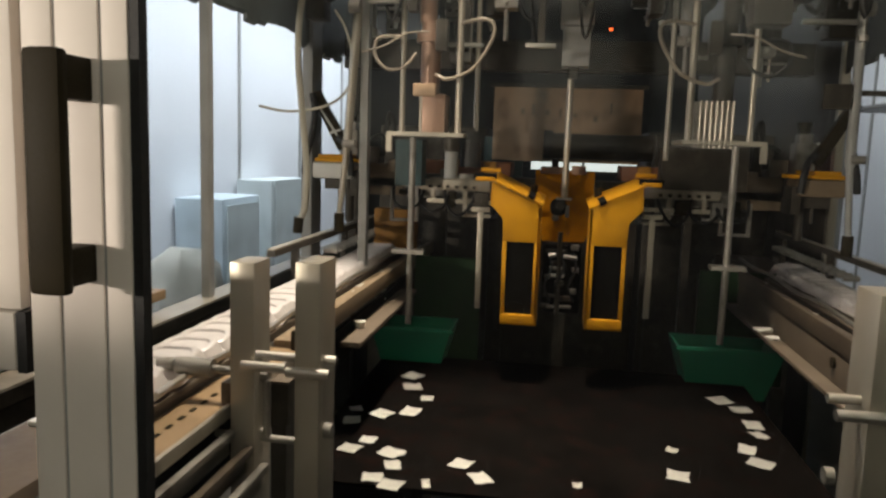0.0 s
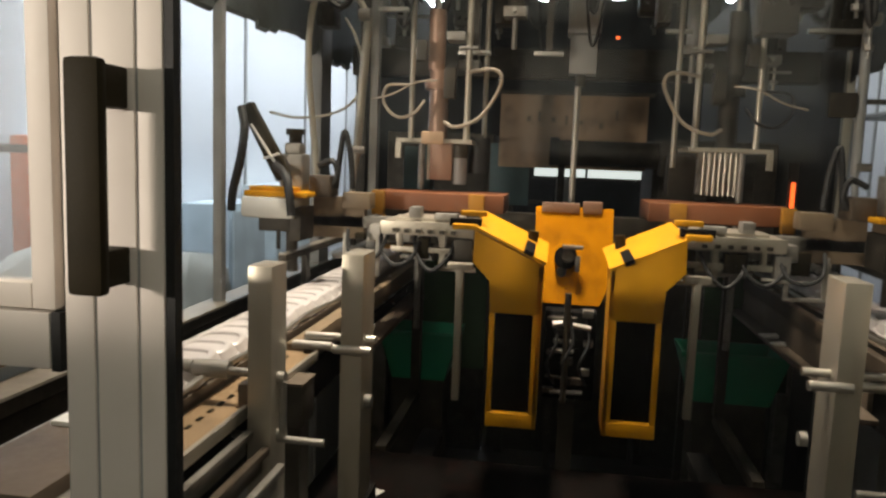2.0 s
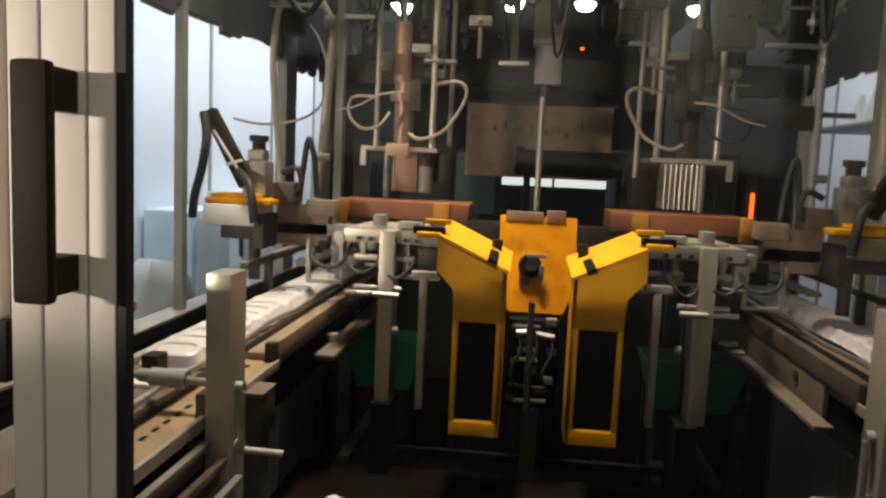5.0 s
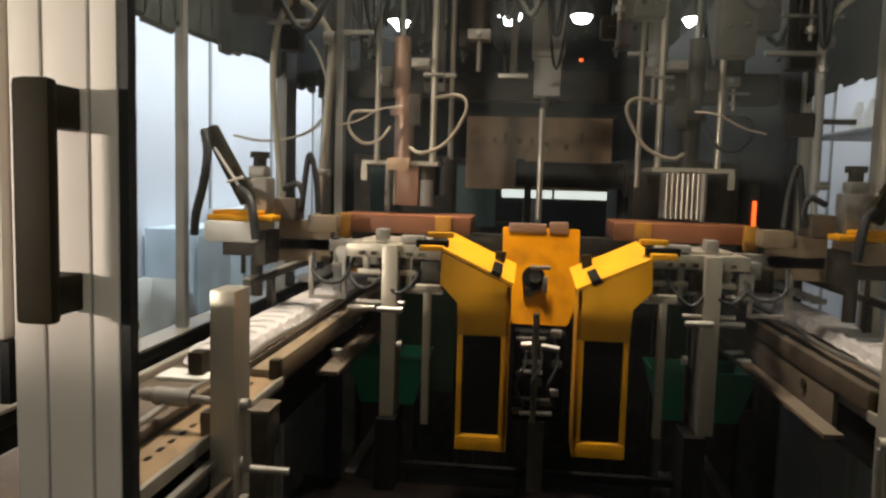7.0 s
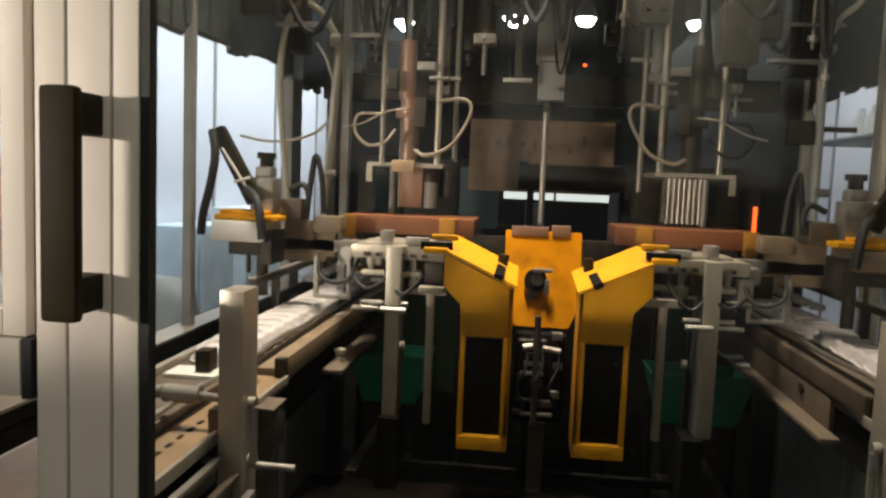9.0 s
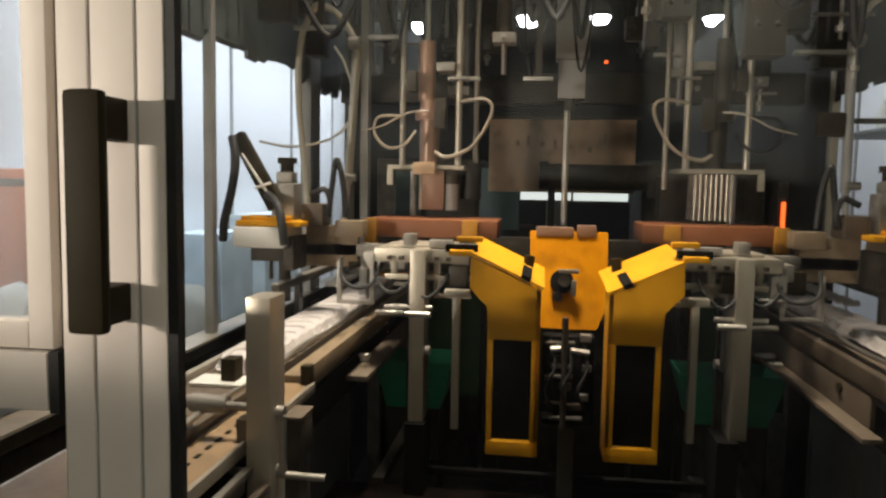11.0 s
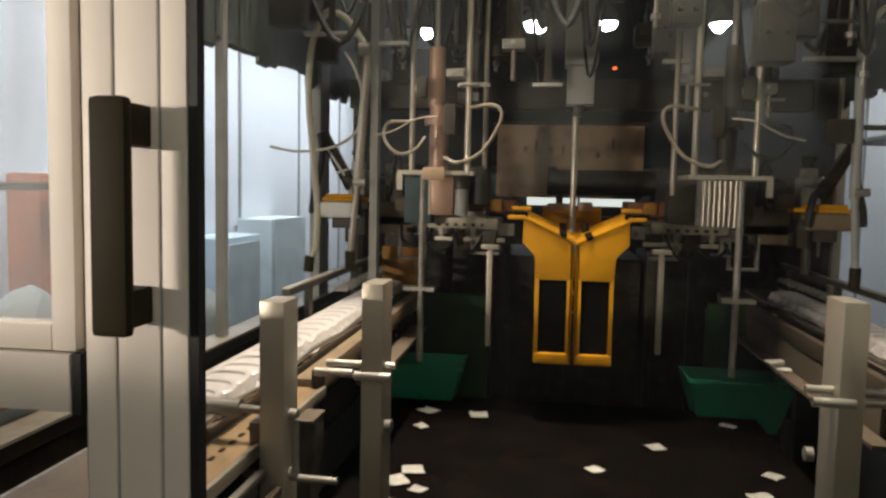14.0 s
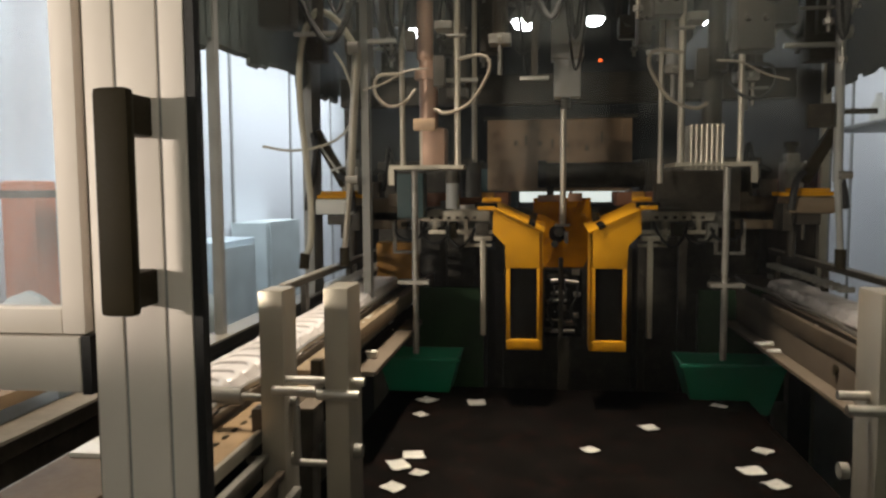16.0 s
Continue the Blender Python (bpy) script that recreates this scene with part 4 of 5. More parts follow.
def rear():
    p = thing("backboard", C, 3.4, 1.38, "brown painted rear panel with worn pale marks", "panel")
    part("sheet", boxes((-0.27, 0.38, 3.4, 3.42, 1.375, 1.70), bevel=0.003), BROWN, p)
    part("top_edge", boxes((-0.29, 0.40, 3.385, 3.425, 1.70, 1.715)), DARK, p)
    rnd = random.Random(8)
    bm = bmesh.new()
    for x, w, z in ((-0.15, 0.02, 1.58), (-0.10, 0.012, 1.58), (-0.04, 0.02, 1.58), (0.02, 0.012, 1.57), (0.08, 0.02, 1.57), (0.17, 0.02, 1.555), (0.24, 0.012, 1.59)):
        box(bm, x, x + w, 3.396, 3.3995, z, z + rnd.uniform(0.02, 0.05))
    part("mark", bm, BRASS, p, "worn pale marks")
    d = thing("drive_drum", C + 0.2, 3.3, 1.4, "large dark drum across the rear of the machine", "drum")
    part("drum", rods(((0.0, 3.3, 1.445), (0.62, 3.3, 1.445), 0.055), seg=22), DARK, d)
    part("end_cap", rods(((-0.04, 3.3, 1.45), (0.0, 3.3, 1.45), 0.062), seg=22), RUBBER, d)
    part("motor", boxes((0.42, 0.62, 3.2, 3.3, 1.36, 1.50), bevel=0.01), DARK, d)
    part("support", boxes((0.0, 0.03, 3.28, 3.32, 0, 1.40), (0.58, 0.61, 3.28, 3.32, 0, 1.40)), DARK, d)
    for x0, x1, z in ((-0.8, -0.3, 1.0), (0.42, 0.95, 1.0)):
        c = thing("rear_cabinet", (x0 + x1) / 2, 3.5, 0, "dark steel machine cabinet behind the gripper bay", "cabinet", "rear cabinets")
        part("body", boxes((x0, x1, 3.45, 3.9, 0, 1.52), bevel=0.006), DARK, c)
        part("door", boxes((x0 + 0.03, x1 - 0.03, 3.435, 3.45, 0.05, 1.47), bevel=0.003), DARK, c)
    c = thing("rear_cabinet", C, 3.8, 0, "low dark machine base behind the gripper bay", "cabinet", "rear cabinets")
    part("body", boxes((-0.28, 0.40, 3.5, 4.3, 0, 1.10), bevel=0.006), DARK, c)
    q = thing("control_panel", -0.22, 3.44, 0, "dull teal control panel on a dark post", "panel")
    part("plate", boxes((-0.31, -0.13, 3.425, 3.445, 1.20, 1.48), bevel=0.004), DTEAL, q)
    part("post", boxes((-0.24, -0.20, 3.446, 3.48, 0, 1.46)), DARK, q)
    part("card", boxes((-0.005, 0.075, 3.43, 3.44, 1.20, 1.33), bevel=0.002), GREY, q, "pale grey card beside the panel")
    part("card_arm", boxes((-0.20, 0.03, 3.441, 3.455, 1.21, 1.225)), DARK, q)
    w = thing("window_4", 0.28, 15.8, 1.3, "bright far strip window of the hall", "window", kind="structure")
    part("pane", boxes((-0.50, 1.72, 15.85, 15.89, 1.10, 1.32)), STRIP, w, "bright daylit strip")
    part("window_frame", boxes((-0.4, 1.8, 15.84, 15.89, 1.325, 1.36), (-0.4, 1.8, 15.84, 15.89, 1.04, 1.095), (0.55, 0.6, 15.84, 15.85, 1.095, 1.325)), DARK, w)



def side_boxes():
    b = thing("junction_box", -0.585, 2.82, 0, "grimy amber brown junction box on a dark stand", "box")
    part("body", boxes((-0.665, -0.505, 2.80, 2.88, 1.02, 1.18), bevel=0.006), OCHRE, b)
    part("lid", boxes((-0.655, -0.515, 2.792, 2.80, 1.03, 1.17), bevel=0.002), OCHRE, b)
    part("stand", boxes((-0.61, -0.56, 2.82, 2.86, 0, 1.02)), DARK, b)


def loose_bits():
    """White chips and a cup that lie on the ledges and belts."""
    rnd = random.Random(77)
    spots = [(0.655, 2.28, 0.9115, 0.05), (0.650, 2.18, 0.9115, 0.035), (-0.515, 2.30, 0.931, 0.03), (-0.512, 2.05, 0.931, 0.026), (-0.53, 2.42, 0.931, 0.035)]
    spots += [(C - 0.66 + rnd.uniform(-0.05, 0.07), 0.80 + 0.1 * rnd.random(), 1.0095, rnd.uniform(0.012, 0.022)) for _ in range(4)]
    spots += [(C - rnd.uniform(0.555, 0.595), 1.48 + 1.2 * rnd.random(), 1.0075, rnd.uniform(0.008, 0.016)) for _ in range(9)]
    spots += [(C + rnd.uniform(0.64, 0.675), 1.5 + 1.1 * rnd.random(), 1.0075, rnd.uniform(0.008, 0.016)) for _ in range(7)]
    for x, y, z, w in spots:
        bm = bmesh.new()
        a = rnd.uniform(0, 3.1)
        ring = [(x + w * (0.5 + 0.2 * rnd.random()) * math.cos(a + k * 1.257), y + w * (0.5 + 0.3 * rnd.random()) * math.sin(a + k * 1.257)) for k in range(5)]
        lo, hi = [bm.verts.new((*p, z)) for p in ring], [bm.verts.new((*p, z + w * rnd.uniform(0.05, 0.22))) for p in ring]
        bm.faces.new(lo), bm.faces.new(hi)
        for k in range(5):
            bm.faces.new((lo[k], lo[(k + 1) % 5], hi[(k + 1) % 5], hi[k]))
        solid("plastic_chip", bm, FLAKE, "small white plastic chip lying on the worn ledge", "scrap", "plastic chips", origin=(x, y, z))
    bm = bmesh.new()
    lathe(bm, -0.478, 1.90, 0.931, [(0.011, 0.0), (0.016, 0.016), (0.017, 0.018), (0.014, 0.017), (0.009, 0.004)])
    solid("plastic_cup", bm, FLAKE, "small white plastic cup standing on the worn ledge", "cup", origin=(-0.478, 1.90, 0.931))


def overhead():
    rnd = random.Random(21)
    for y, z0, z1 in ((2.6, 2.22, 2.32), (3.1, 1.74, 1.86)):
        b = thing("cross_beam", C, y, z0, "dark steel beam across the top of the machine", "beam", "cross beams")
        part("beam", boxes((-0.88, 0.98, y, y + 0.08, z0, z1), bevel=0.004), DARK, b)
        for x in [rnd.uniform(-0.8, 0.9) for _ in range(5)]:
            part("bolt", rods(((x, y - 0.008, (z0 + z1) / 2), (x, y, (z0 + z1) / 2), 0.011), seg=8), DULL, b)
    for k, (x, y, z) in enumerate(((-0.30, 2.45, 1.72), (-0.62, 2.5, 1.80), (0.62, 2.45, 1.75), (0.42, 2.6, 1.80), (-0.15, 2.3, 1.86))):
        c = thing("air_cylinder", x, y, z, "pneumatic cylinder with bright end caps under the cover", "cylinder", "air cylinders")
        part("barrel", rods(((x, y, z), (x, y, 2.40), 0.024)), GREY if k % 2 else DARK, c)
        part("end_cap", boxes((x - 0.034, x + 0.034, y - 0.034, y + 0.034, z - 0.03, z), bevel=0.003), DULL, c)
        part("piston", rods(((x, y, z - 0.12), (x, y, z - 0.03), 0.008)), DULL, c)
        each("fitting", (((x, y - 0.034, z - 0.015), (x, y - 0.06, z - 0.015), 0.007),), CHROME, c, seg=8)
    for x0, x1, z, y in ((-0.32, -0.22, 1.722, 2.3), (-0.09, 0.0, 1.722, 2.3), (0.3, 0.38, 1.80, 2.35), (-0.78, -0.62, 1.86, 2.2), (-0.55, -0.46, 1.83, 2.2), (0.66, 0.8, 1.78, 2.2)):
        s = thing("bright_bar", (x0 + x1) / 2, y, z, "short polished steel bar on a dark hanger", "bar", "polished bars")
        part("bar", boxes((x0, x1, y, y + 0.02, z, z + 0.012), bevel=0.002), CHROME, s)
        part("hanger", boxes(((x0 + x1) / 2 - 0.01, (x0 + x1) / 2 + 0.01, y + 0.021, y + 0.03, z, 2.40)), DARK, s)
    for k in range(34):
        x, y = rnd.uniform(-0.85, 0.95), rnd.uniform(2.0, 3.0)
        w, h = rnd.uniform(0.035, 0.12), rnd.uniform(0.04, 0.16)
        z = rnd.uniform(1.74, 2.0)
        if abs(x - C) < 0.12:
            x += 0.25
        if any(abs(x - g * y) < w / 2 + 0.05 for g in (-0.176, -0.027, 0.064, 0.206)):
            z = 2.12
        s = thing("valve_block", x, y, z, "dark valve block hanging among the hoses", "valve", "valve blocks")
        part("body", boxes((x - w / 2, x + w / 2, y, y + 0.08, z, z + h), bevel=0.005), DARK, s)
        part("hanger", boxes((x - 0.012, x + 0.012, y + 0.03, y + 0.05, z + h, 2.40)), DARK, s)
        each("fitting", (((x - w / 4, y, z + h / 2), (x - w / 4, y - 0.03, z + h / 2), 0.008), ((x + w / 4, y, z + h / 2), (x + w / 4, y - 0.03, z + h / 2), 0.008),), DARK, s, seg=8)
    # thin bright rods and air lines that come down through the cover
    for k in range(22):
        x, y, low = rnd.uniform(-0.72, 0.84), rnd.uniform(2.15, 3.0), rnd.uniform(1.70, 1.96)
        if abs(x - C) < 0.12 or any(abs(x - g * y) < 0.05 for g in (-0.176, -0.027, 0.064, 0.206)):
            continue
        h = thing("hanging_rod", x, y, low, "thin bright steel rod coming down through the cover", "rod", "hanging rods")
        part("rod", rods(((x, y, low), (x, y, 2.40), rnd.uniform(0.004, 0.008)), seg=8), (ALU, CHROME, DULL)[k % 3], h)
        part("nut", rods(((x, y, low + 0.02), (x, y, low + 0.036), 0.015), seg=6), DULL, h)
        if k % 2:
            w = rnd.uniform(0.04, 0.10)
            part("cross_bar", boxes((x - w, x + w, y - 0.012, y - 0.004, low + 0.06, low + 0.07), bevel=0.001), CHROME if k % 4 == 1 else DULL, h)
    for k in range(26):
        x, y = rnd.uniform(-0.8, 0.9), rnd.uniform(2.0, 2.8)
        dx = rnd.uniform(-0.35, 0.35)
        low = rnd.uniform(1.74, 1.98)
        bm = bmesh.new()
        tube(bm, [(x, y, 2.40), (x + dx * 0.1, y - 0.02, (low + 2.40) / 2), (x + dx * 0.45, y - 0.05, low), (x + dx * 0.9, y - 0.02, (low + 2.40) / 2), (x + dx, y, 2.40)], rnd.choice((0.005, 0.007, 0.01)))
        solid("hanging_cable", bm, RUBBER, "slack black cable hanging under the machine cover", "cable", "hanging cables")


def side_hoses(s):
    o = 0.0 if s < 0 else 0.13
    X = lambda d: C + s * (d + o)
    k = thing("conduit_pipe", X(0.68), 2.3, 1.0, "grey conduit pipe with a pale bent hose", "pipe", "conduit pipes")
    bm = bmesh.new()
    if s < 0:
        tube(bm, [(X(0.845), 2.3, 1.165), (X(0.825), 2.3, 1.22), (X(0.822), 2.3, 1.35), (X(0.838), 2.3, 1.52), (X(0.852), 2.3, 1.69), (X(0.842), 2.3, 1.85), (X(0.80), 2.3, 1.945),
                  (X(0.765), 2.3, 1.95), (X(0.72), 2.3, 1.92), (X(0.675), 2.3, 1.855), (X(0.668), 2.3, 1.83)], 0.0105)
    else:
        tube(bm, [(X(0.663), 2.3, 1.82), (X(0.668), 2.3, 1.86), (X(0.70), 2.3, 1.93), (X(0.75), 2.3, 1.98), (X(0.78), 2.3, 2.1), (X(0.785), 2.3, 2.40)], 0.009)
    part("hose", bm, HOSE, k)
    each("pipe", (((X(0.66), 2.3, 1.83), (X(0.665 if s > 0 else 0.69), 2.3, 1.40), 0.014), ((X(0.665 if s > 0 else 0.69), 2.3, 1.40), (X(0.68 if s > 0 else 0.712), 2.3, 1.19), 0.010)), ALU if s < 0 else GREY, k)
    if s < 0:
        part("post", boxes((X(0.655), X(0.63), 2.32, 2.36, 1.0, 2.40)), GREY, k)
    each("clamp", (((X(0.65), 2.29, 1.835), (X(0.685), 2.29, 1.835), 0.02), ((X(0.66), 2.29, 1.42), (X(0.70), 2.29, 1.42), 0.012)), DULL, k)
    part("nozzle", rods(((X(0.68 if s > 0 else 0.712), 2.3, 1.14), (X(0.68 if s > 0 else 0.712), 2.3, 1.20), 0.016)), BLACK, k)
    if s < 0:
        part("nozzle", rods(((X(0.85), 2.3, 1.13), (X(0.845), 2.3, 1.18), 0.016)), BLACK, k)
        bm = bmesh.new()
        tube(bm, [(X(0.74), 2.32, 1.83), (X(0.70), 2.3, 1.77), (X(0.675), 2.3, 1.68), (X(0.69), 2.3, 1.59), (X(0.76), 2.3, 1.535), (X(0.88), 2.3, 1.515), (X(0.98), 2.3, 1.53)], 0.0045)
        part("thin_hose", bm, HOSE, k)
    else:
        bm = bmesh.new()
        tube(bm, [(C + 0.895, 2.12, 1.62), (C + 0.905, 2.12, 1.5), (C + 0.90, 2.12, 1.35), (C + 0.89, 2.12, 1.2), (C + 0.885, 2.12, 1.14)], 0.009)
        part("thin_hose", bm, HOSE, k)
        part("junction_box", boxes((C + 0.70, C + 0.775, 2.28, 2.31, 1.56, 1.63), bevel=0.004), DARK, k)
        part("stay", boxes((C + 0.775, C + 0.90, 2.30, 2.315, 1.60, 1.615)), DARK, k)


def tubs():
    for x0, x1 in ((-0.58, -0.305), (0.44, 0.77)):
        t = thing("green_tub", (x0 + x1) / 2, 2.5, 0.63, "tapered green plastic tub on a dark stand", "tub", "green tubs")
        bm = bmesh.new()
        o = [(x0, 2.44), (x1, 2.44), (x1, 2.66), (x0, 2.66)]
        i = [(x0 + 0.045, 2.47), (x1 - 0.045, 2.47), (x1 - 0.045, 2.63), (x0 + 0.045, 2.63)]
        rings = [[bm.verts.new((x, y, z)) for x, y in r] for r, z in ((i, 0.635), (o, 0.80))]
        g = [(x0 + 0.008, 2.448), (x1 - 0.008, 2.448), (x1 - 0.008, 2.652), (x0 + 0.008, 2.652)]
        j = [(x0 + 0.05, 2.475), (x1 - 0.05, 2.475), (x1 - 0.05, 2.625), (x0 + 0.05, 2.625)]
        rings += [[bm.verts.new((x, y, z)) for x, y in r] for r, z in ((g, 0.80), (j, 0.645))]
        for a, b in zip(rings, rings[1:]):
            for k in range(4):
                bm.faces.new((a[k], a[(k + 1) % 4], b[(k + 1) % 4], b[k]))
        bm.faces.new(rings[0]), bm.faces.new(rings[-1])
        part("body", bm, GREEN, t)
        part("rim", boxes((x0 - 0.01, x1 + 0.01, 2.428, 2.44, 0.795, 0.81), bevel=0.003), GREEN, t)
        part("stand", boxes((x0 + 0.05, x1 - 0.05, 2.48, 2.62, 0.0, 0.634)), DARK, t)
        part("guard", boxes((x0 + 0.10, x1 + 0.07, 2.70, 2.715, 0.62, 1.02)), GREENDARK, t, "dark green guard sheet behind")
        part("guard_leg", boxes((x0 + 0.1, x0 + 0.13, 2.716, 2.74, 0, 1.0)), DARK, t)


def aisle_things():
    # seen through the side panes
    c = thing("orange_cabinet", -2.4, 2.6, 0, "orange red machine cabinet in the side aisle", "cabinet")
    part("body", boxes((-2.54, -2.36, 3.14, 3.30, 0, 1.44), bevel=0.02), REDORANGE, c)
    part("band", boxes((-2.34, -2.30, 2.0, 4.0, 1.36, 1.395), bevel=0.004), DARK, c)
    c = thing("blue_cabinet", -2.5, 3.8, 0, "blue grey cabinet beside the orange one", "cabinet", "blue cabinets")
    part("body", boxes((-2.78, -2.45, 3.5, 4.2, 0, 1.36), bevel=0.015), BLUE, c)
    part("door", boxes((-2.448, -2.44, 3.54, 4.16, 0.1, 1.32)), BLUE, c)
    c = thing("blue_cabinet", -2.4, 5.6, 0, "blue painted cabinet against the white wall", "cabinet", "blue cabinets")
    part("body", boxes((-2.78, -2.4, 5.2, 5.9, 0, 1.0), bevel=0.015), BLUE, c)
    part("door", boxes((-2.39, -2.38, 5.25, 5.85, 0.1, 0.95)), TEAL, c)
    c = thing("blue_cabinet", -2.4, 6.6, 0, "teal blue cabinet against the white wall", "cabinet", "blue cabinets")
    part("body", boxes((-2.78, -2.45, 6.3, 7.2, 0, 1.1), bevel=0.015), TEAL, c)
    part("door", boxes((-2.44, -2.43, 6.35, 7.15, 0.1, 1.1)), TEAL, c)
    rnd = random.Random(5)
    for x, y, r in ((-1.6, 3.1, 0.17), (-1.78, 2.3, 0.2), (-1.62, 1.95, 0.15), (-1.9, 2.0, 0.13)):
        bm = bmesh.new()
        bmesh.ops.create_icosphere(bm, subdivisions=3, radius=r)
        for v in bm.verts:
            n = noise.noise(v.co * 9 + Vector((x, y, 0)))
            v.co *= 1 + 0.28 * n
            v.co.z = max(v.co.z * 1.25, -r)
        bmesh.ops.translate(bm, verts=bm.verts[:], vec=(x, y, 0.57 + r))
        b = solid("film_bag", bm, BAG, "crumpled whitish plastic film bag on a low pallet", "bag", "film bags", origin=(x, y, 0.57))
    p = thing("pallet", -1.6, 2.8, 0, "grey pallet stack in the side aisle", "pallet")
    part("top", boxes((-2.0, -1.2, 1.6, 4.0, 0.49, 0.57), bevel=0.01), GREY, p)
    for y in (1.7, 2.8, 3.8):
        part("block", boxes((-1.9, -1.3, y, y + 0.12, 0, 0.49)), GREY, p)
    m = thing("outfeed_table", -0.75, 0.9, 0, "dark outfeed table with a tan top beside the door", "table")
    part("top", boxes((-1.6, -0.92, 0.70, 1.7, 1.02, 1.045), bevel=0.003), TAN, m)
    part("edge", boxes((-1.6, -0.92, 0.68, 0.70, 0.95, 1.045), bevel=0.003), DARK, m)
    part("leg", boxes((-1.5, -1.45, 0.72, 0.77, 0, 1.02)), DARK, m)
    part("leg", boxes((-1.0, -0.95, 1.6, 1.65, 0, 1.02)), DARK, m)
    t = thing("bottle_rack", 2.6, 6, 0, "grey rack with pale bottles in the far aisle", "rack")
    part("shelf", boxes((2.4, 2.9, 5.2, 6.8, 1.84, 1.87), bevel=0.004), GREY, t)
    part("upright", boxes((2.4, 2.44, 5.2, 5.24, 0, 2.1), (2.4, 2.44, 6.76, 6.8, 0, 2.1)), GREY, t)
    for k in range(4):
        bm = bmesh.new()
        lathe(bm, 2.55, 5.5 + 0.22 * k, 1.87, [(0.06, 0), (0.062, 0.13), (0.025, 0.19), (0.025, 0.23)])
        part("bottle", bm, WHITEP, t)


# ---- plastic scrap on the catch tray ----
FLAKES = []


def scrap(x, y, w, d, turn, end):
    rnd = random.Random(int(1000 * abs(x * 7 + y * 13)))
    bm = bmesh.new()
    n = 3
    grid = [[bm.verts.new(((i / n - 0.5) * w + rnd.uniform(-1, 1) * w * 0.06, (j / n - 0.5) * d + rnd.uniform(-1, 1) * d * 0.06, 0.002 + 0.006 * ((i / n - 0.5) ** 2 + 0.4 * rnd.random())))
             for j in range(n + 1)] for i in range(n + 1)]
    for i in range(n):
        for j in range(n):
            bm.faces.new((grid[i][j], grid[i + 1][j], grid[i + 1][j + 1], grid[i][j + 1]))
    bmesh.ops.solidify(bm, geom=bm.faces[:], thickness=0.0015)
    ob = new("plastic_scrap", mesh_of("plastic_scrap", bm, FLAKE, (0, 0, 0)))
    tagged(ob, "small white square of plastic scrap on the dark tray", "scrap", "plastic scrap")
    FLAKES.append((ob, x, y, turn, end))


SCRAP_START = [(-0.4, 2.283, 0.058, 0.061), (-0.379, 2.175, 0.042, 0.058), (-0.318, 2.077, 0.037, 0.035), (-0.344, 1.958, 0.041, 0.046), (-0.418, 1.921, 0.02, 0.032), (-0.495, 1.944, 0.026, 0.026), (-0.483, 1.857, 0.039, 0.043), (-0.407, 1.734, 0.031, 0.035), (-0.438, 1.672, 0.028, 0.028), (-0.334, 1.669, 0.03, 0.028), (-0.315, 1.6, 0.031, 0.048), (-0.346, 1.529, 0.03, 0.041), (-0.298, 1.5, 0.038, 0.05), (-0.162, 1.642, 0.044, 0.049), (-0.113, 1.576, 0.043, 0.058), (-0.225, 1.522, 0.018, 0.041), (0.101, 1.586, 0.021, 0.026), (0.331, 1.686, 0.051, 0.056), (0.341, 1.841, 0.028, 0.031), (0.541, 2.275, 0.085, 0.068), (0.586, 2.2, 0.066, 0.051), (0.591, 2.076, 0.047, 0.069), (0.528, 1.889, 0.043, 0.063), (0.541, 1.804, 0.068, 0.054), (0.583, 1.998, 0.036, 0.047)]
SCRAP_END = [(-0.23, 2.331, 0.046, 0.054), (-0.397, 2.344, 0.053, 0.039), (-0.392, 2.182, 0.036, 0.044), (-0.38, 1.757, 0.048, 0.088), (-0.352, 1.83, 0.055, 0.055), (-0.318, 1.708, 0.036, 0.04), (-0.365, 1.614, 0.044, 0.054), (0.11, 1.921, 0.04, 0.045), (0.292, 2.127, 0.048, 0.05), (0.494, 1.815, 0.068, 0.055), (0.544, 2.373, 0.036, 0.04), (0.561, 1.963, 0.044, 0.046), (0.529, 1.732, 0.052, 0.046)]


for i, (x, y, w, d) in enumerate(SCRAP_START):
    e = SCRAP_END[i] if i < len(SCRAP_END) else (0, 0, 0, 0)
    scrap(x, y, min(max(w, e[2]), 0.06), min(max(d, e[3]), 0.065), (i * 47) % 60 - 30, SCRAP_END[i] if i < len(SCRAP_END) else None)

hall()
hall_lamps()
front_door()
fixed_panel()
enclosure()
for side in (-1, 1):
    conveyor(side)
    near_post(side)
    lift_column(side)
    side_hoses(side)
slide_rails()
POSTS = post_carriage()
GRIPPER, ARMS = gripper_carriage()
centre_column()
rear()
overhead()
tubs()
side_boxes()
loose_bits()
aisle_things()

# how far the gripper carriage is out: 0 at the back, 1 in front
OUT = [(0.0, 0), (0.5, 0), (0.6, 0.08), (0.7, 0.18), (0.8, 0.36), (0.9, 0.60), (1.0, 0.80), (1.1, 0.93), (1.2, 0.99), (1.35, 1), (7.0, 1), (13.25, 1),
       (13.35, 0.88), (13.4, 0.76), (13.5, 0.54), (13.6, 0.35), (13.7, 0.22), (13.8, 0.12), (13.9, 0.06), (14.0, 0.02), (14.2, 0), (16.0, 0)]
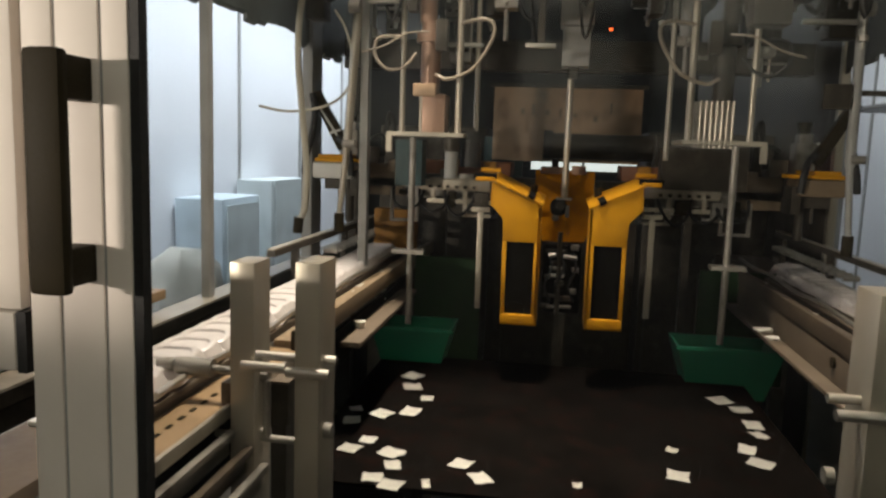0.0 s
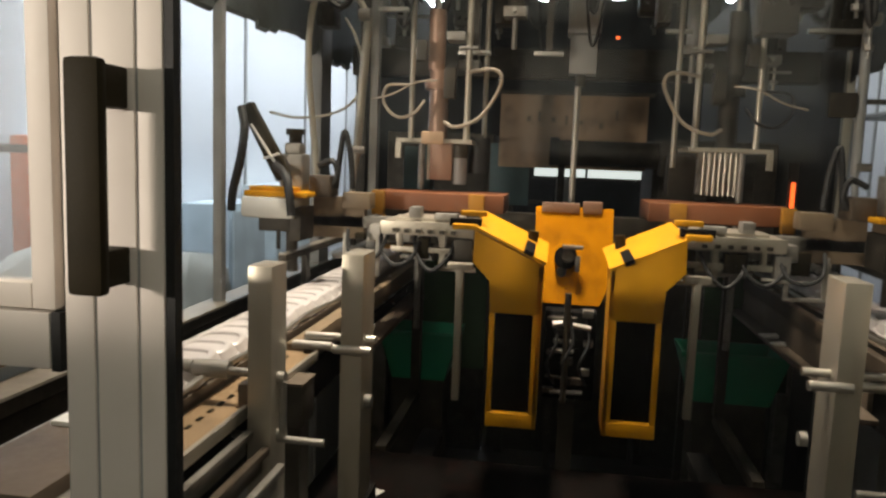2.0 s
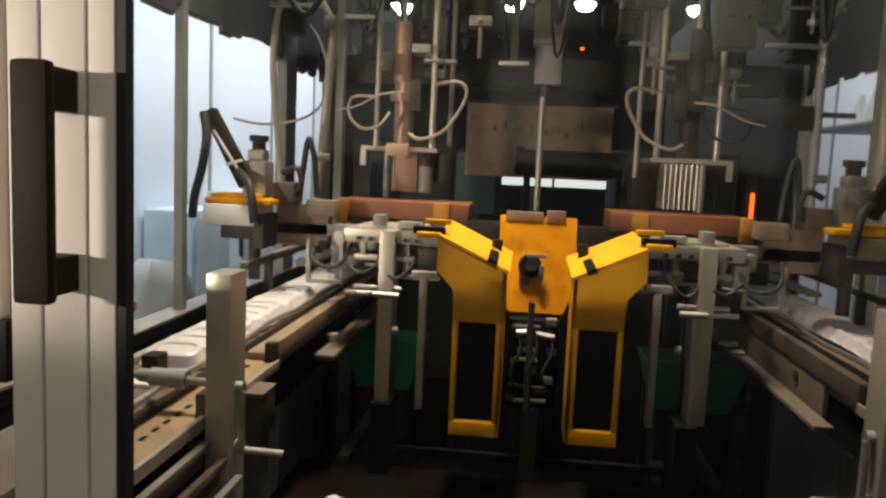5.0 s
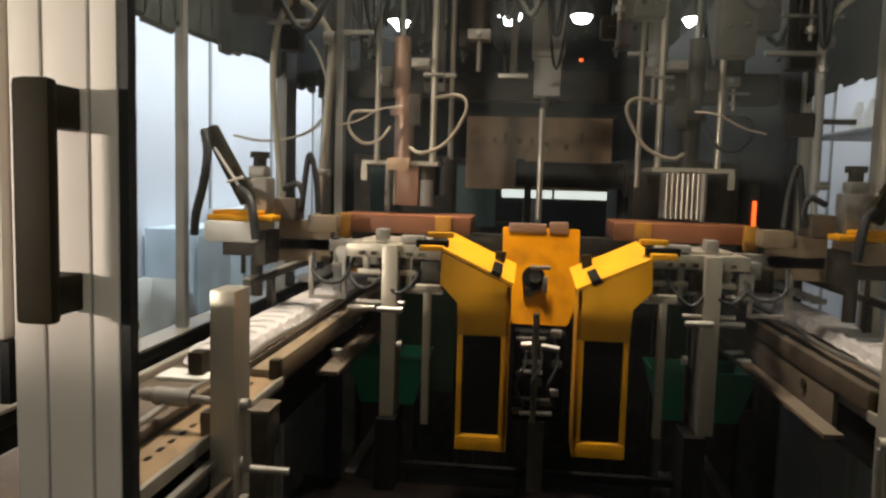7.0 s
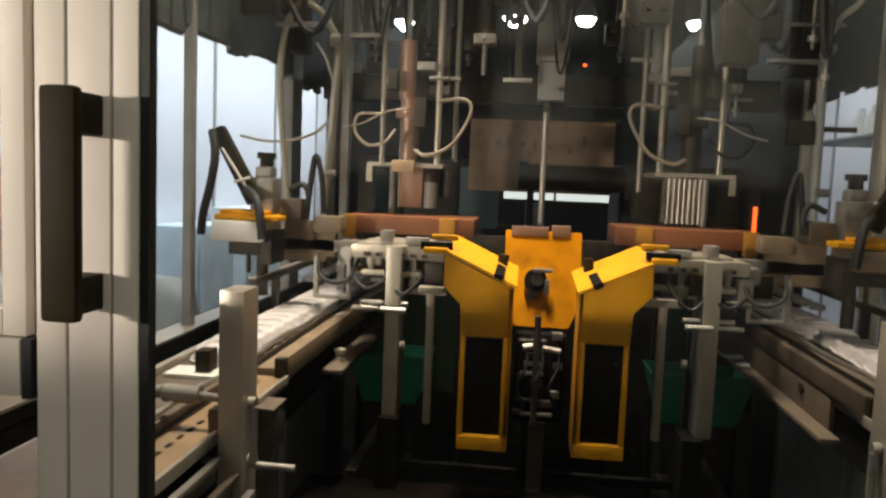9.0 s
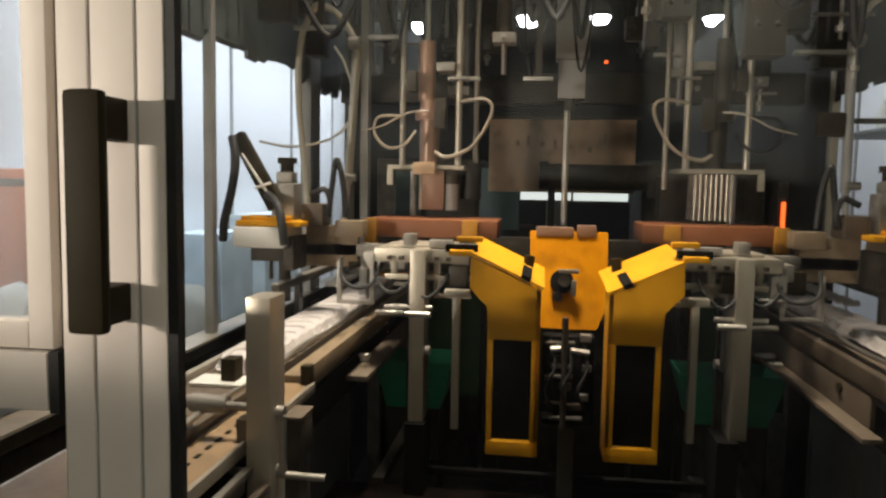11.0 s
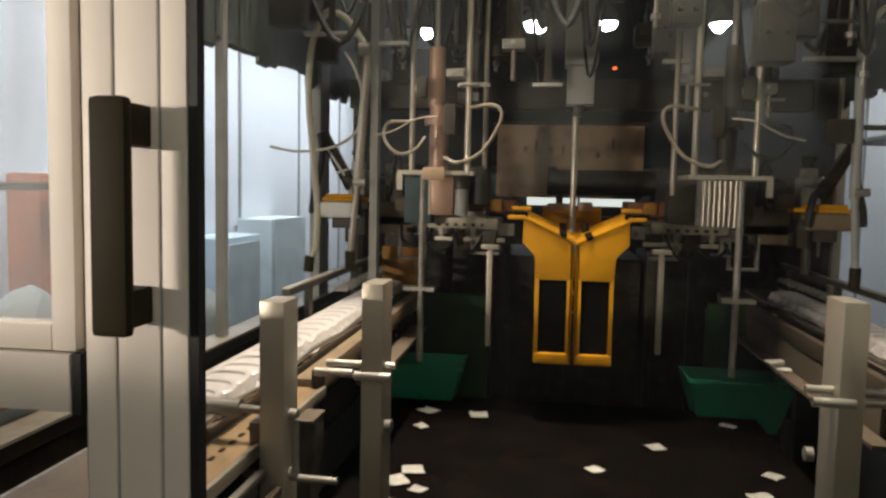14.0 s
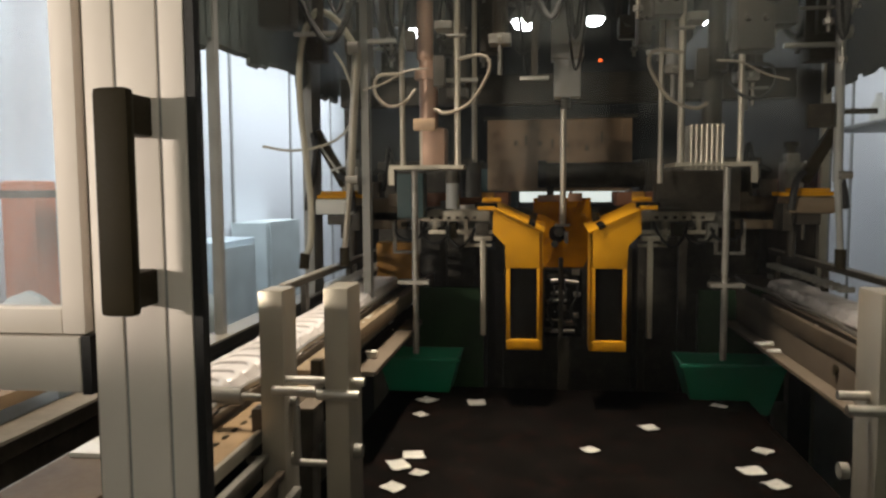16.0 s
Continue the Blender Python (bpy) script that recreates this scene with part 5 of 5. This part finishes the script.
# how far the arms stand apart from their closed place
OPEN = [(0.0, 0.0), (7.0, 0.0), (12.0, 0.0), (12.1, -0.012), (12.2, -0.038), (12.3, -0.06), (12.4, -0.068), (13.5, -0.068), (14.5, -0.068), (14.6, -0.045), (14.7, -0.02),
        (14.8, -0.004), (15.0, 0.0), (16.0, 0.0)]
SLIDE = [(0.0, 1.02), (1.6, 1.02), (1.8, 1.08), (2.0, 1.17), (2.2, 1.27), (2.5, 1.40), (2.9, 1.66), (3.2, 1.77), (3.5, 1.815), (3.7, 1.82), (8.0, 1.82), (13.1, 1.81), (13.3, 1.75),
         (13.5, 1.61), (13.7, 1.46), (14.0, 1.23), (14.2, 1.12), (14.5, 1.02), (14.7, 1.01), (16.0, 1.02)]


# how far the lift heads are raised
LIFT = [(0.0, 1), (1.55, 1), (1.65, 0.95), (1.7, 0.86), (1.8, 0.50), (1.9, 0.24), (2.0, 0.09), (2.1, 0), (7.0, 0), (15.25, 0), (15.3, 0.06), (15.4, 0.36), (15.5, 0.70),
        (15.6, 0.88), (15.7, 0.96), (15.8, 1), (16.0, 1)]


def out_y(s):
    return 1 / (1 / 2.28 + s * (1 / 1.6 - 1 / 2.28))


def motions():
    way = [(t, out_y(s), 0.07 * (2.28 - out_y(s)) / 0.68) for t, s in OUT]
    walk(GRIPPER, [(t, pose(C, y, 0.87 - dz)) for t, y, dz in way])
    for a, s in zip(ARMS, (-1, 1)):
        walk(a, [(t, pose(s * d, 0, 0)) for t, d in OPEN])
    walk(POSTS, [(t, pose(C, y, 0.8)) for t, y in SLIDE])
    # the lift heads dip through their plates
    for h, x in HEADS:
        walk(h, [(t, pose(x, 2.3, 1.33 + 0.13 * u)) for t, u in LIFT])
    # trays creep along the belt
    for ob, x, y, m in TRAYS:
        shift = lambda d: Matrix.Translation((0, d, 0)) @ m
        walk(ob, [(0.0, shift(0)), (3.5, shift(0)), (4.2, shift(0.06)), (5.8, shift(0.41)), (6.2, shift(0.42)), (13.2, shift(0.42)), (13.9, shift(0.17)), (14.4, shift(0)), (16.0, shift(0))])
    # scrap rides on the tray; some of it is shaken off to the floor while the tray is out
    for ob, x, y, turn, end in FLAKES:
        rows = [(t, pose(x, y + cy - 2.28, 0.686 - dz, 0, 0, turn)) for t, cy, dz in way if t <= 1.35]
        if end:
            ex, ey = end[0], end[1]
            rows += [(4.0, pose(x, y - 0.68, 0.616, 0, 0, turn)), (10.0, pose(ex, ey - 0.68, 0.616, 0, 0, turn + 40))]
            rows += [(t, pose(ex, ey + cy - 2.28, 0.686 - dz, 0, 0, turn + 40)) for t, cy, dz in way if t >= 13.2]
        else:
            rows += [(4.0, pose(x, y - 0.68, 0.616, 0, 0, turn)), (4.5, pose(x, 0.76, 0.62, 20, 0, turn)), (4.9, pose(x, 0.72, 0.003, 0, 0, turn)), (16.0, pose(x, 0.72, 0.003, 0, 0, turn))]
        walk(ob, rows)


motions()
